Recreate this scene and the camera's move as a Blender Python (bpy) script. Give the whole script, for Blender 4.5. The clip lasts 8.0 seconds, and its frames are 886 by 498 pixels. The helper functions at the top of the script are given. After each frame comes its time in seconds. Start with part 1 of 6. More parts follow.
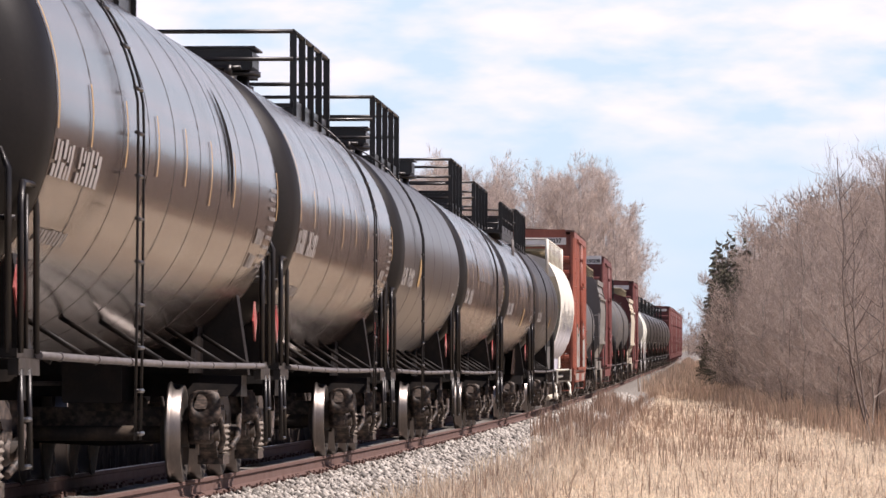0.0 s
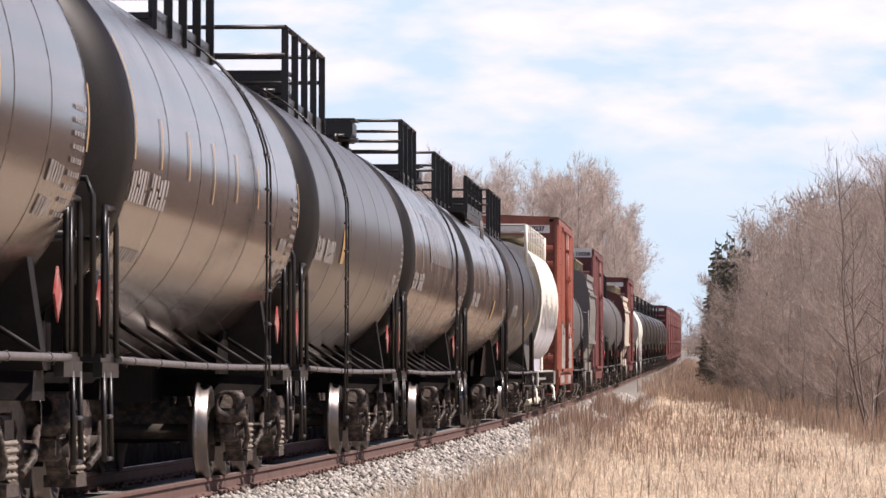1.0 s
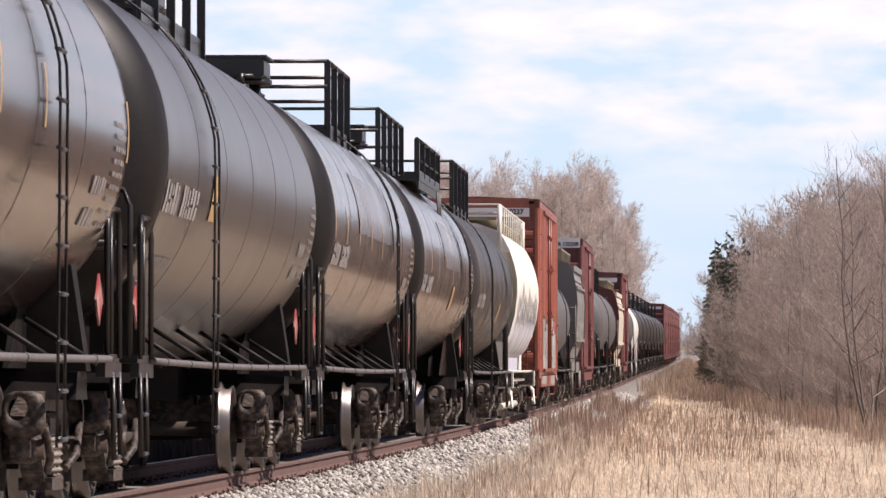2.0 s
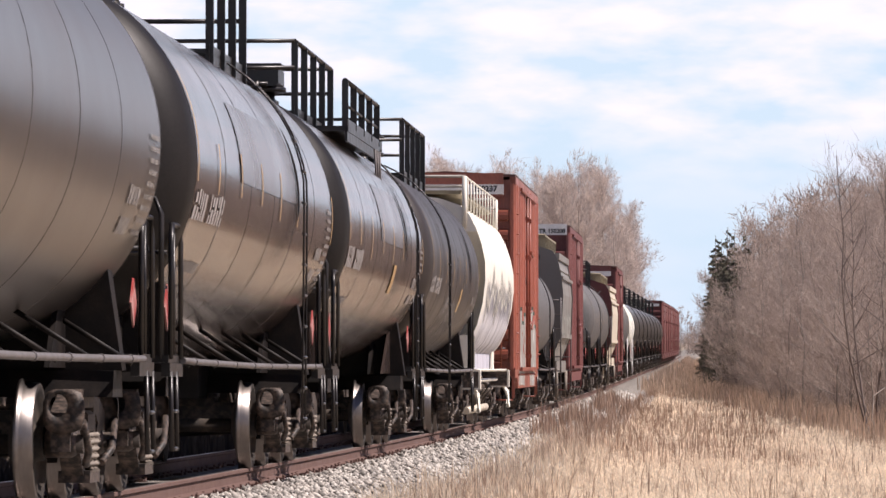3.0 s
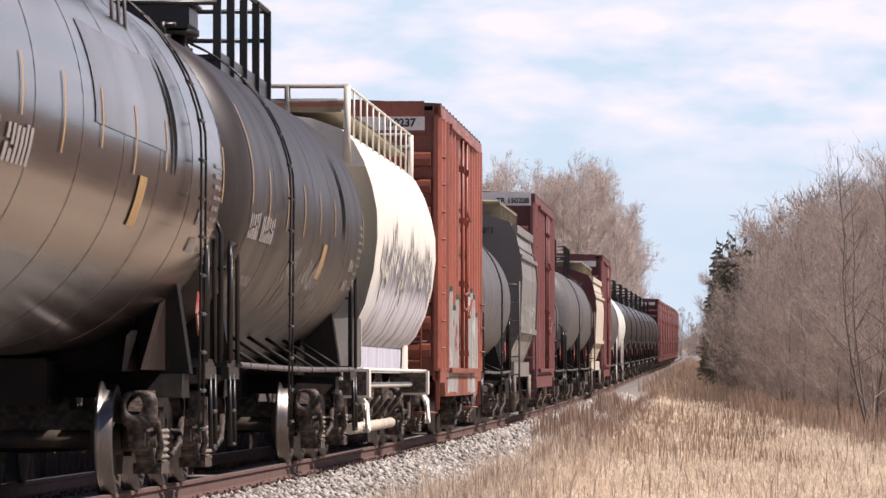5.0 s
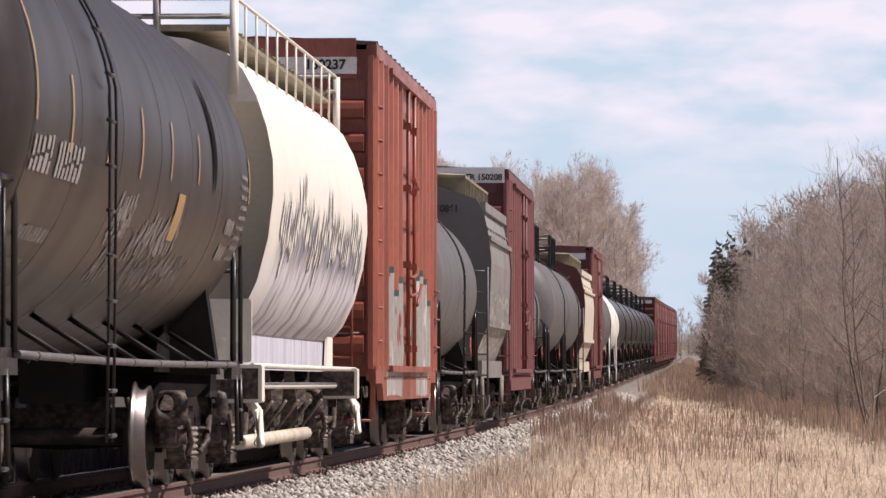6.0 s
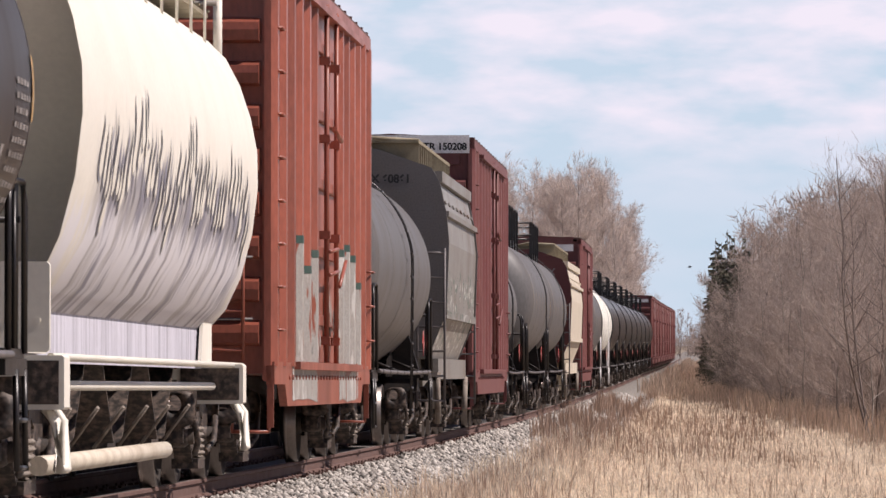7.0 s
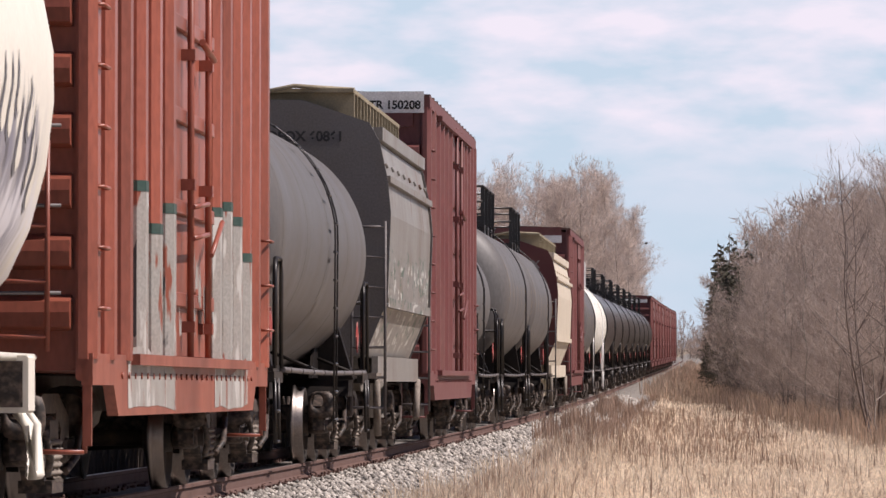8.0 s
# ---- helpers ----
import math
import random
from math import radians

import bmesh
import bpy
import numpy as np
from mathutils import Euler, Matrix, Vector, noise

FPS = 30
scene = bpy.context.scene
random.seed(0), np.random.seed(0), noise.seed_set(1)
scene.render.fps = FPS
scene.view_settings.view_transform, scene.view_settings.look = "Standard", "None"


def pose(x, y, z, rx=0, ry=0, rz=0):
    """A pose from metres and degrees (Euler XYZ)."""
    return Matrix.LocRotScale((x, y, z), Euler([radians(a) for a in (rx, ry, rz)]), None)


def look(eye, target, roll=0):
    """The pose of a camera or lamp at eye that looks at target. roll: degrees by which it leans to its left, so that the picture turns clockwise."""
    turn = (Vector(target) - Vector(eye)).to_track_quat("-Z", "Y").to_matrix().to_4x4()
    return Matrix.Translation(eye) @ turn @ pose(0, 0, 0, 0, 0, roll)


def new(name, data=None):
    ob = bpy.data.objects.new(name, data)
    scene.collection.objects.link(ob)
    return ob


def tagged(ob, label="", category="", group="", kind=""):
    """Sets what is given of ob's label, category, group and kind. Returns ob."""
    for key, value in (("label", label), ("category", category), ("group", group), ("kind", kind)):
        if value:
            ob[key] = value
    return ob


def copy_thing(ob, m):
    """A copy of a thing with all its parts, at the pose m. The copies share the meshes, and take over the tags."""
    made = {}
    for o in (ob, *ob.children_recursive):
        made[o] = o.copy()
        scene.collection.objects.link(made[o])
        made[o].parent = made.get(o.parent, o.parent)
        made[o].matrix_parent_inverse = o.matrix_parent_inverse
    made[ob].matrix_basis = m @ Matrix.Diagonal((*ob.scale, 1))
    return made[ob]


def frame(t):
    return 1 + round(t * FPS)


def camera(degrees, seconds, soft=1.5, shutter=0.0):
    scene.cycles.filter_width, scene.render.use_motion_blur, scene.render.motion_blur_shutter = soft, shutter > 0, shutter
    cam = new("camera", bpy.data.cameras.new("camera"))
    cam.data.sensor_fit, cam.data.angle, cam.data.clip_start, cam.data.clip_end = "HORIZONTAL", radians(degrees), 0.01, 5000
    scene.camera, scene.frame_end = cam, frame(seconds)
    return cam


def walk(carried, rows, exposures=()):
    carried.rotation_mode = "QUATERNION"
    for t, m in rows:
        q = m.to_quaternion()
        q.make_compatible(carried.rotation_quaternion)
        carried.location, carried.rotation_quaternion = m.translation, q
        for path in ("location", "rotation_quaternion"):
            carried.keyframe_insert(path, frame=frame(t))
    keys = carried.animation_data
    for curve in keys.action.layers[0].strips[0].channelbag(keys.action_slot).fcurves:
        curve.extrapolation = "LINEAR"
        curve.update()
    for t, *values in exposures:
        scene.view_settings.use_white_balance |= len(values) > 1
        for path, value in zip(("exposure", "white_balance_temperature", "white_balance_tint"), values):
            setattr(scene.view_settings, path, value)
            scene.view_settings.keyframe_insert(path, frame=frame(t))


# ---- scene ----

# The line of the track ahead of the camera, and the run of the train along it
EYE = 2.30
PITCH = 0.974
TIMES = [0, 0.5, 1, 1.5, 3, 3.5, 4, 4.5, 6, 6.5, 7, 7.5, 8]
RUN = [0, 7.721, 15.475, 23.274, 47.056, 54.933, 62.75, 70.523, 93.818, 101.553, 109.174, 116.81, 124.536]


def track_x(y):
    u = min(y, 500.0) / 100
    return -5.880 + 5.2602 * u - 0.12375 * u * u + 0.018413 * u ** 3 + 0.0495 * max(0.0, y - 500.0)


def rail_z(y):
    u = min(max(y, 0.0), 420.0) / 100
    return EYE - 0.825 - 2.8105 * u + 0.32257 * u * u - 0.03214 * u ** 3 + 1.70 * u


# ---- camera ----
cam = camera(9.293, 8.0, soft=1.5, shutter=0.1)
SHAKE = [(0, 0, 0), (0.5, 4, 3), (1, -1, 1), (1.5, -2, 1), (3, -1, -3), (3.5, -1, 0), (4, 0, 1), (4.5, 1, 0), (6, 0, 0), (6.5, 0, 0),
         (7, -1, 1), (7.5, 2, 3), (8, 3, 5)]
walk(cam, [(t, pose(0, 0, EYE, 90 + PITCH + dy * 0.00594, 0, dx * 0.00594)) for t, dx, dy in SHAKE], [(0, 0.50, 6500, 19), (4.5, 0.46, 6500, 19), (6, 0.27, 6500, 19), (8, 0.23, 6500, 19)])

# ---- world, sun, exposure ----
SUN_EL, SUN_AZ = 51.0, 96.0   # degrees up, and clockwise from straight ahead
world = bpy.data.worlds.new("sky_world")
scene.world = world
world.use_nodes = True


def make_sky():
    n, l = world.node_tree.nodes, world.node_tree.links
    n.clear()
    out, bg = n.new("ShaderNodeOutputWorld"), n.new("ShaderNodeBackground")
    sky = n.new("ShaderNodeTexSky")
    sky.sky_type, sky.sun_disc = "NISHITA", False
    sky.sun_elevation, sky.sun_rotation = radians(SUN_EL), radians(SUN_AZ)
    sky.air_density, sky.dust_density, sky.ozone_density = 1.0, 0.3, 2.0
    geo, mp = n.new("ShaderNodeTexCoord"), n.new("ShaderNodeMapping")
    mp.inputs["Scale"].default_value = (17, 17, 52)
    mp.inputs["Location"].default_value = (0.35, 0.0, 0.22)
    l.new(geo.outputs["Generated"], mp.inputs["Vector"])
    nz = n.new("ShaderNodeTexNoise")
    nz.inputs["Scale"].default_value, nz.inputs["Detail"].default_value = 2.3, 6.0
    nz.inputs["Roughness"].default_value = 0.5
    l.new(mp.outputs[0], nz.inputs["Vector"])
    rp = n.new("ShaderNodeValToRGB")
    rp.color_ramp.elements[0].position, rp.color_ramp.elements[1].position = 0.38, 0.63
    l.new(nz.outputs["Fac"], rp.inputs["Fac"])
    amp = n.new("ShaderNodeMath")
    amp.operation = "MULTIPLY"
    amp.inputs[1].default_value = 0.85
    # clouds close up towards the horizon, where they are seen edge-on, and thin out overhead
    sep, thin = n.new("ShaderNodeSeparateXYZ"), n.new("ShaderNodeMapRange")
    l.new(geo.outputs["Generated"], sep.inputs[0])
    l.new(sep.outputs["Z"], thin.inputs["Value"])
    thin.inputs["From Min"].default_value, thin.inputs["From Max"].default_value = 0.12, 0.26
    thin.inputs["To Min"].default_value, thin.inputs["To Max"].default_value = 1.0, 0.06
    prod = n.new("ShaderNodeMath")
    prod.operation = "MULTIPLY"
    l.new(rp.outputs["Color"], prod.inputs[0])
    l.new(thin.outputs[0], prod.inputs[1])
    # a clear strip of sky below the cloud deck
    rise, deck = n.new("ShaderNodeMapRange"), n.new("ShaderNodeMath")
    rise.interpolation_type, deck.operation = "SMOOTHSTEP", "MULTIPLY"
    rise.inputs["From Min"].default_value, rise.inputs["From Max"].default_value = 0.022, 0.045
    rise.inputs["To Min"].default_value = 0.14
    l.new(sep.outputs["Z"], rise.inputs["Value"])
    l.new(prod.outputs[0], deck.inputs[0])
    l.new(rise.outputs[0], deck.inputs[1])
    l.new(deck.outputs[0], amp.inputs[0])
    tint = n.new("ShaderNodeMix")
    tint.data_type, tint.blend_type = "RGBA", "MULTIPLY"
    tint.inputs["Factor"].default_value = 1.0
    tint.inputs["B"].default_value = (0.38, 0.41, 0.52, 1)
    l.new(sky.outputs[0], tint.inputs["A"])
    # pale haze all round the horizon
    low, haze = n.new("ShaderNodeMapRange"), n.new("ShaderNodeMix")
    low.interpolation_type, haze.data_type = "SMOOTHSTEP", "RGBA"
    low.inputs["From Min"].default_value, low.inputs["From Max"].default_value = 0.09, 0.24
    low.inputs["To Min"].default_value, low.inputs["To Max"].default_value = 0.9, 0.0
    l.new(sep.outputs["Z"], low.inputs["Value"])
    l.new(low.outputs[0], haze.inputs["Factor"])
    l.new(tint.outputs["Result"], haze.inputs["A"])
    haze.inputs["B"].default_value = (6.6, 8.4, 9.6, 1)
    mix = n.new("ShaderNodeMix")
    mix.data_type = "RGBA"
    l.new(amp.outputs[0], mix.inputs["Factor"])
    l.new(haze.outputs["Result"], mix.inputs["A"])
    mix.inputs["B"].default_value = (10.2, 9.6, 10.3, 1)
    l.new(mix.outputs["Result"], bg.inputs["Color"])
    bg.inputs["Strength"].default_value = 0.077
    l.new(bg.outputs[0], out.inputs["Surface"])


make_sky()
sun = new("sun", bpy.data.lights.new("sun", "SUN"))
sun.data.energy, sun.data.angle, sun.data.color = 5.0, radians(0.6), (1.0, 0.93, 0.84)
sun.matrix_basis = look((0, 0, 60), (-math.sin(radians(SUN_AZ)) * math.cos(radians(SUN_EL)), -math.cos(radians(SUN_AZ)) * math.cos(radians(SUN_EL)), 60 - math.sin(radians(SUN_EL))))


# ---- materials ----
def material(name, colour, rough=0.6, metal=0.0, dirt=(0.2, 0.17, 0.13), dirt_amount=0.3, scale=2.0, fine=40.0, bump=0.15, vary=0.15,
             stretch=(1, 1, 1), per="none", coat=0.0, spec=0.5, spread=0.2):
    """Base colour with coarse stains and fine grain in object space; per: 'object' or 'island' varies whole pieces."""
    m = bpy.data.materials.new(name)
    m.use_nodes = True
    n, l = m.node_tree.nodes, m.node_tree.links
    b = n["Principled BSDF"]
    co, mp = n.new("ShaderNodeTexCoord"), n.new("ShaderNodeMapping")
    mp.inputs["Scale"].default_value = stretch
    l.new(co.outputs["Object"], mp.inputs["Vector"])
    big, small = n.new("ShaderNodeTexNoise"), n.new("ShaderNodeTexNoise")
    big.inputs["Scale"].default_value, big.inputs["Detail"].default_value = scale, 6
    small.inputs["Scale"].default_value, small.inputs["Detail"].default_value = fine, 3
    l.new(mp.outputs[0], big.inputs["Vector"])
    l.new(mp.outputs[0], small.inputs["Vector"])
    rp = n.new("ShaderNodeValToRGB")
    rp.color_ramp.elements[0].position, rp.color_ramp.elements[1].position = 0.42, 0.72
    l.new(big.outputs["Fac"], rp.inputs["Fac"])
    am = n.new("ShaderNodeMath")
    am.operation = "MULTIPLY"
    am.inputs[1].default_value = dirt_amount
    l.new(rp.outputs["Color"], am.inputs[0])
    mix = n.new("ShaderNodeMix")
    mix.data_type = "RGBA"
    mix.inputs["A"].default_value, mix.inputs["B"].default_value = (*colour, 1), (*dirt, 1)
    l.new(am.outputs[0], mix.inputs["Factor"])
    hsv = n.new("ShaderNodeHueSaturation")
    l.new(mix.outputs["Result"], hsv.inputs["Color"])
    rng = n.new("ShaderNodeMapRange")
    rng.inputs["To Min"].default_value, rng.inputs["To Max"].default_value = 1 - vary, 1 + vary
    if per == "object":
        info = n.new("ShaderNodeObjectInfo")
        l.new(info.outputs["Random"], rng.inputs["Value"])
    elif per == "island":
        info = n.new("ShaderNodeNewGeometry")
        l.new(info.outputs["Random Per Island"], rng.inputs["Value"])
    else:
        rng.inputs["From Min"].default_value, rng.inputs["From Max"].default_value = 0.3, 0.7
        l.new(small.outputs["Fac"], rng.inputs["Value"])
    l.new(rng.outputs[0], hsv.inputs["Value"])
    l.new(hsv.outputs[0], b.inputs["Base Color"])
    rr = n.new("ShaderNodeMapRange")
    rr.inputs["To Min"].default_value, rr.inputs["To Max"].default_value = max(0.03, rough - 0.4 * spread), min(1, rough + spread)
    l.new(big.outputs["Fac"], rr.inputs["Value"])
    l.new(rr.outputs[0], b.inputs["Roughness"])
    b.inputs["Metallic"].default_value = metal
    b.inputs["Specular IOR Level"].default_value = spec
    b.inputs["Coat Weight"].default_value = coat
    if bump:
        bp = n.new("ShaderNodeBump")
        bp.inputs["Strength"].default_value, bp.inputs["Distance"].default_value = bump, 0.01
        l.new(small.outputs["Fac"], bp.inputs["Height"])
        l.new(bp.outputs[0], b.inputs["Normal"])
    return m


def sprayed(name, base, layers, **kw):
    """Paint with sprayed layers over it; layers: (colour, noise scale per axis, threshold, height from, height to)."""
    m = material(name, base, **kw)
    n, l = m.node_tree.nodes, m.node_tree.links
    b = n["Principled BSDF"]
    col = b.inputs["Base Color"].links[0].from_socket
    co, xyz = n.new("ShaderNodeTexCoord"), n.new("ShaderNodeSeparateXYZ")
    l.new(co.outputs["Object"], xyz.inputs[0])
    for k, (colour, scale, cut, za, zb) in enumerate(layers):
        mp, nz, edge = n.new("ShaderNodeMapping"), n.new("ShaderNodeTexNoise"), n.new("ShaderNodeMapRange")
        mp.inputs["Scale"].default_value, mp.inputs["Location"].default_value = scale, (0, 3.7 * k, 1.3 * k)
        nz.inputs["Scale"].default_value, nz.inputs["Detail"].default_value = 1.0, 5
        l.new(co.outputs["Object"], mp.inputs["Vector"])
        l.new(mp.outputs[0], nz.inputs["Vector"])
        edge.inputs["From Min"].default_value, edge.inputs["From Max"].default_value = cut, cut + 0.03
        l.new(nz.outputs["Fac"], edge.inputs["Value"])
        fac = edge.outputs[0]
        for lo, hi in ((za, za + 0.12), (zb, zb - 0.12)):
            win, mul = n.new("ShaderNodeMapRange"), n.new("ShaderNodeMath")
            win.inputs["From Min"].default_value, win.inputs["From Max"].default_value = lo, hi
            mul.operation = "MULTIPLY"
            l.new(xyz.outputs["Z"], win.inputs["Value"])
            l.new(fac, mul.inputs[0])
            l.new(win.outputs[0], mul.inputs[1])
            fac = mul.outputs[0]
        mix = n.new("ShaderNodeMix")
        mix.data_type = "RGBA"
        l.new(col, mix.inputs["A"])
        mix.inputs["B"].default_value = (*colour, 1)
        l.new(fac, mix.inputs["Factor"])
        col = mix.outputs["Result"]
    l.new(col, b.inputs["Base Color"])
    return m


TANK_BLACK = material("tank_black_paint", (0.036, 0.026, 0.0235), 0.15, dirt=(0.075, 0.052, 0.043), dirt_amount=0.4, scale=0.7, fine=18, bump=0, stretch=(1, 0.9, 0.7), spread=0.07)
# black for the end heads, several times darker than the barrel's
TANK_HEAD = material("darker_head_black", (0.009, 0.0078, 0.0076), 0.4, dirt=(0.028, 0.022, 0.019), dirt_amount=0.3, scale=1.2, bump=0.0, spec=0.25)
TANK_DULL = material("tank_faded_black_paint", (0.0407, 0.0355, 0.034), 0.27, dirt=(0.0888, 0.0665, 0.0535), dirt_amount=0.4, scale=0.7, fine=18, bump=0, stretch=(1, 0.9, 0.7), spread=0.08)
TANK_PATCH = material("tank_grey_repaint", (0.09, 0.077, 0.078), 0.2, dirt=(0.065, 0.054, 0.053), dirt_amount=0.5, scale=0.8, fine=14, bump=0, stretch=(1, 0.8, 0.4))
STREAK_BLACK = material("matt_black_streak", (0.006, 0.005, 0.005), 0.9, dirt=(0.02, 0.015, 0.012), dirt_amount=0.4, scale=3, bump=0, spec=0.08)
TANK_MATT = material("tank_matt_black_paint", (0.024, 0.0175, 0.0155), 0.38, dirt=(0.045, 0.034, 0.029), dirt_amount=0.4, scale=0.8, fine=14, bump=0.03, stretch=(1, 1.6, 0.5))
TANK_GREY = material("tank_grey_paint", (0.0999, 0.0962, 0.0962), 0.5, dirt=(0.118, 0.0962, 0.0814), dirt_amount=0.6, scale=0.8, fine=16, bump=0.03, stretch=(1, 1.6, 0.6))
TANK_WHITE = material("tank_white_paint", (0.78, 0.77, 0.70), 0.45, dirt=(0.296, 0.266, 0.207), dirt_amount=0.4, scale=0.8, bump=0.03)
BLACK_IRON = material("black_iron_paint", (0.008, 0.0066, 0.0064), 0.5, dirt=(0.03, 0.021, 0.016), dirt_amount=0.5, scale=5, bump=0.1, spec=0.2)
RAIL_IRON = material("black_handrail_paint", (0.008, 0.0066, 0.0064), 0.3, dirt=(0.035, 0.024, 0.018), dirt_amount=0.4, scale=6, bump=0.05)
DUSTY_IRON = material("dusty_cast_steel", (0.016, 0.012, 0.010), 0.55, dirt=(0.23, 0.165, 0.13), dirt_amount=0.6, scale=17, bump=0.3)
LIGHT_DUST = material("pale_dusty_steel", (0.222, 0.192, 0.163), 0.8, dirt=(0.0888, 0.0592, 0.0444), dirt_amount=0.6, scale=9, bump=0.2)
PIPE_GREY = material("worn_grey_pipe", (0.125, 0.112, 0.112), 0.5, dirt=(0.074, 0.0666, 0.0592), dirt_amount=0.5, scale=4, bump=0.1)
WHEEL_STEEL = material("polished_wheel_tread", (0.2, 0.18, 0.17), 0.34, metal=1.0, dirt=(0.2, 0.16, 0.13), dirt_amount=0.4, scale=4, bump=0.05)
WHEEL_DARK = material("dark_wheel_plate", (0.0133, 0.0104, 0.00888), 0.8, dirt=(0.0888, 0.0629, 0.0444), dirt_amount=0.7, scale=5, bump=0.2)
HOPPER_WHITE = material("hopper_cream_white_paint", (0.71, 0.68, 0.60), 0.5, dirt=(0.54, 0.50, 0.43), dirt_amount=0.3, scale=1.2, fine=20, bump=0.02, vary=0.04)
HOPPER_GREY = material("hopper_grey_paint", (0.215, 0.204, 0.189), 0.5, dirt=(0.192, 0.148, 0.104), dirt_amount=0.6, scale=1.0, fine=20, bump=0.03)
HOPPER_TAGGED = sprayed("hopper_grey_paint_with_tags", (0.205, 0.194, 0.18), [((0.06, 0.10, 0.075), (1, 2.6, 8), 0.57, 1.5, 2.75), ((0.45, 0.45, 0.42), (1, 2.4, 7), 0.59, 1.35, 2.6), ((0.15, 0.10, 0.075), (1, 1.5, 0.6), 0.62, 1.3, 4.2)],
                        rough=0.42, dirt=(0.15, 0.115, 0.085), dirt_amount=0.6, scale=1.0, fine=20, bump=0.03)
HOPPER_END = material("hopper_dark_end_paint", (0.135, 0.127, 0.125), 0.6, dirt=(0.118, 0.0962, 0.074), dirt_amount=0.4, scale=1.0, bump=0.05)
BOX_RED = material("boxcar_oxide_red_paint", (0.30, 0.086, 0.054), 0.34, dirt=(0.14, 0.042, 0.028), dirt_amount=0.75, scale=1.1, fine=25, bump=0.05, stretch=(1, 1, 0.35))
BOX_DARKRED = material("boxcar_faded_maroon_paint", (0.135, 0.038, 0.036), 0.5, dirt=(0.20, 0.11, 0.095), dirt_amount=0.4, scale=1.4, fine=25, bump=0.05, stretch=(1, 1, 0.3))
BOX_ROOF = material("rusty_roof_sheet", (0.10, 0.045, 0.036), 0.6, dirt=(0.16, 0.09, 0.07), dirt_amount=0.5, scale=2, bump=0.1)
MARK_WHITE = material("white_marking_paint", (0.30, 0.28, 0.268), 0.6, dirt=(0.259, 0.222, 0.2), dirt_amount=0.7, scale=7, bump=0)
MARK_FADED = material("faded_marking_paint", (0.266, 0.244, 0.229), 0.6, dirt=(0.0888, 0.074, 0.0666), dirt_amount=0.9, scale=9, bump=0)
PANEL_WHITE = material("white_end_panel_paint", (0.78, 0.77, 0.76), 0.5, dirt=(0.37, 0.326, 0.296), dirt_amount=0.35, scale=3, bump=0)
MARK_YELLOW = material("yellow_reflective_strip", (0.40, 0.25, 0.10), 0.45, dirt=(0.222, 0.148, 0.074), dirt_amount=0.5, scale=8, bump=0)
MARK_BLACK = material("black_lettering_paint", (0.0148, 0.0148, 0.0163), 0.6, dirt=(0.0888, 0.0814, 0.074), dirt_amount=0.3, scale=9, bump=0)
PLACARD_RED = material("red_white_placard", (0.36, 0.05, 0.045), 0.5, dirt=(0.518, 0.444, 0.407), dirt_amount=0.6, scale=5, bump=0)
SPRAY_SILVER = sprayed("silver_spray_over_red", (0.30, 0.29, 0.27), [((0.22, 0.06, 0.035), (3, 7, 1.2), 0.60, 0.5, 3.0), ((0.46, 0.45, 0.425), (3, 5, 1.0), 0.55, 0.5, 3.0), ((0.10, 0.10, 0.10), (5, 8, 2.6), 0.68, 0.5, 3.0)],
                       rough=0.45, dirt=(0.26, 0.22, 0.19), dirt_amount=0.6, scale=2.5, bump=0.05)
GRAFF_DARK = material("dark_spray_paint", (0.0259, 0.0296, 0.0333), 0.5, dirt=(0.148, 0.148, 0.148), dirt_amount=0.3, scale=6, bump=0.0)
GRAFF_GREY = material("grey_spray_paint", (0.20, 0.198, 0.22), 0.5, dirt=(0.22, 0.22, 0.24), dirt_amount=0.4, scale=6, bump=0.0)
GRAFF_GREEN = material("green_spray_paint", (0.025, 0.06, 0.05), 0.5, dirt=(0.10, 0.12, 0.10), dirt_amount=0.4, scale=6, bump=0.0)
GRAFF_VIOLET = material("violet_grey_spray_paint", (0.56, 0.555, 0.62), 0.5, dirt=(0.27, 0.265, 0.31), dirt_amount=0.9, scale=3, bump=0.0, stretch=(1, 3, 0.25))
RAIL_SIDE = material("rusty_rail_web", (0.115, 0.064, 0.052), 0.8, dirt=(0.0888, 0.0444, 0.0333), dirt_amount=0.5, scale=3, bump=0.15)
RAIL_TOP = material("worn_rail_head", (0.42, 0.36, 0.33), 0.35, metal=0.8, dirt=(0.2, 0.13, 0.1), dirt_amount=0.5, scale=3, bump=0.05)
TIE_WOOD = material("weathered_tie_wood", (0.15, 0.12, 0.10), 0.9, dirt=(0.24, 0.20, 0.17), dirt_amount=0.5, scale=5, bump=0.4, per="object", vary=0.3)
BALLAST = material("limestone_ballast_bed", (0.222, 0.204, 0.185), 0.95, dirt=(0.0888, 0.0703, 0.0555), dirt_amount=0.6, scale=3, fine=30, bump=0.8, vary=0.35)
STONE = material("ballast_stone", (0.36, 0.335, 0.305), 0.9, dirt=(0.16, 0.125, 0.10), dirt_amount=0.5, scale=1.6, fine=60, bump=0.2, per="island", vary=0.65)
SOIL = material("dry_thatch_ground", (0.31, 0.25, 0.18), 0.95, dirt=(0.20, 0.15, 0.105), dirt_amount=0.7, scale=0.35, fine=9, bump=0.6, vary=0.3)
GRASS_DRY = material("dry_straw_grass", (0.88, 0.755, 0.60), 0.7, dirt=(0.56, 0.41, 0.295), dirt_amount=0.8, scale=0.45, bump=0, per="island", vary=0.35)
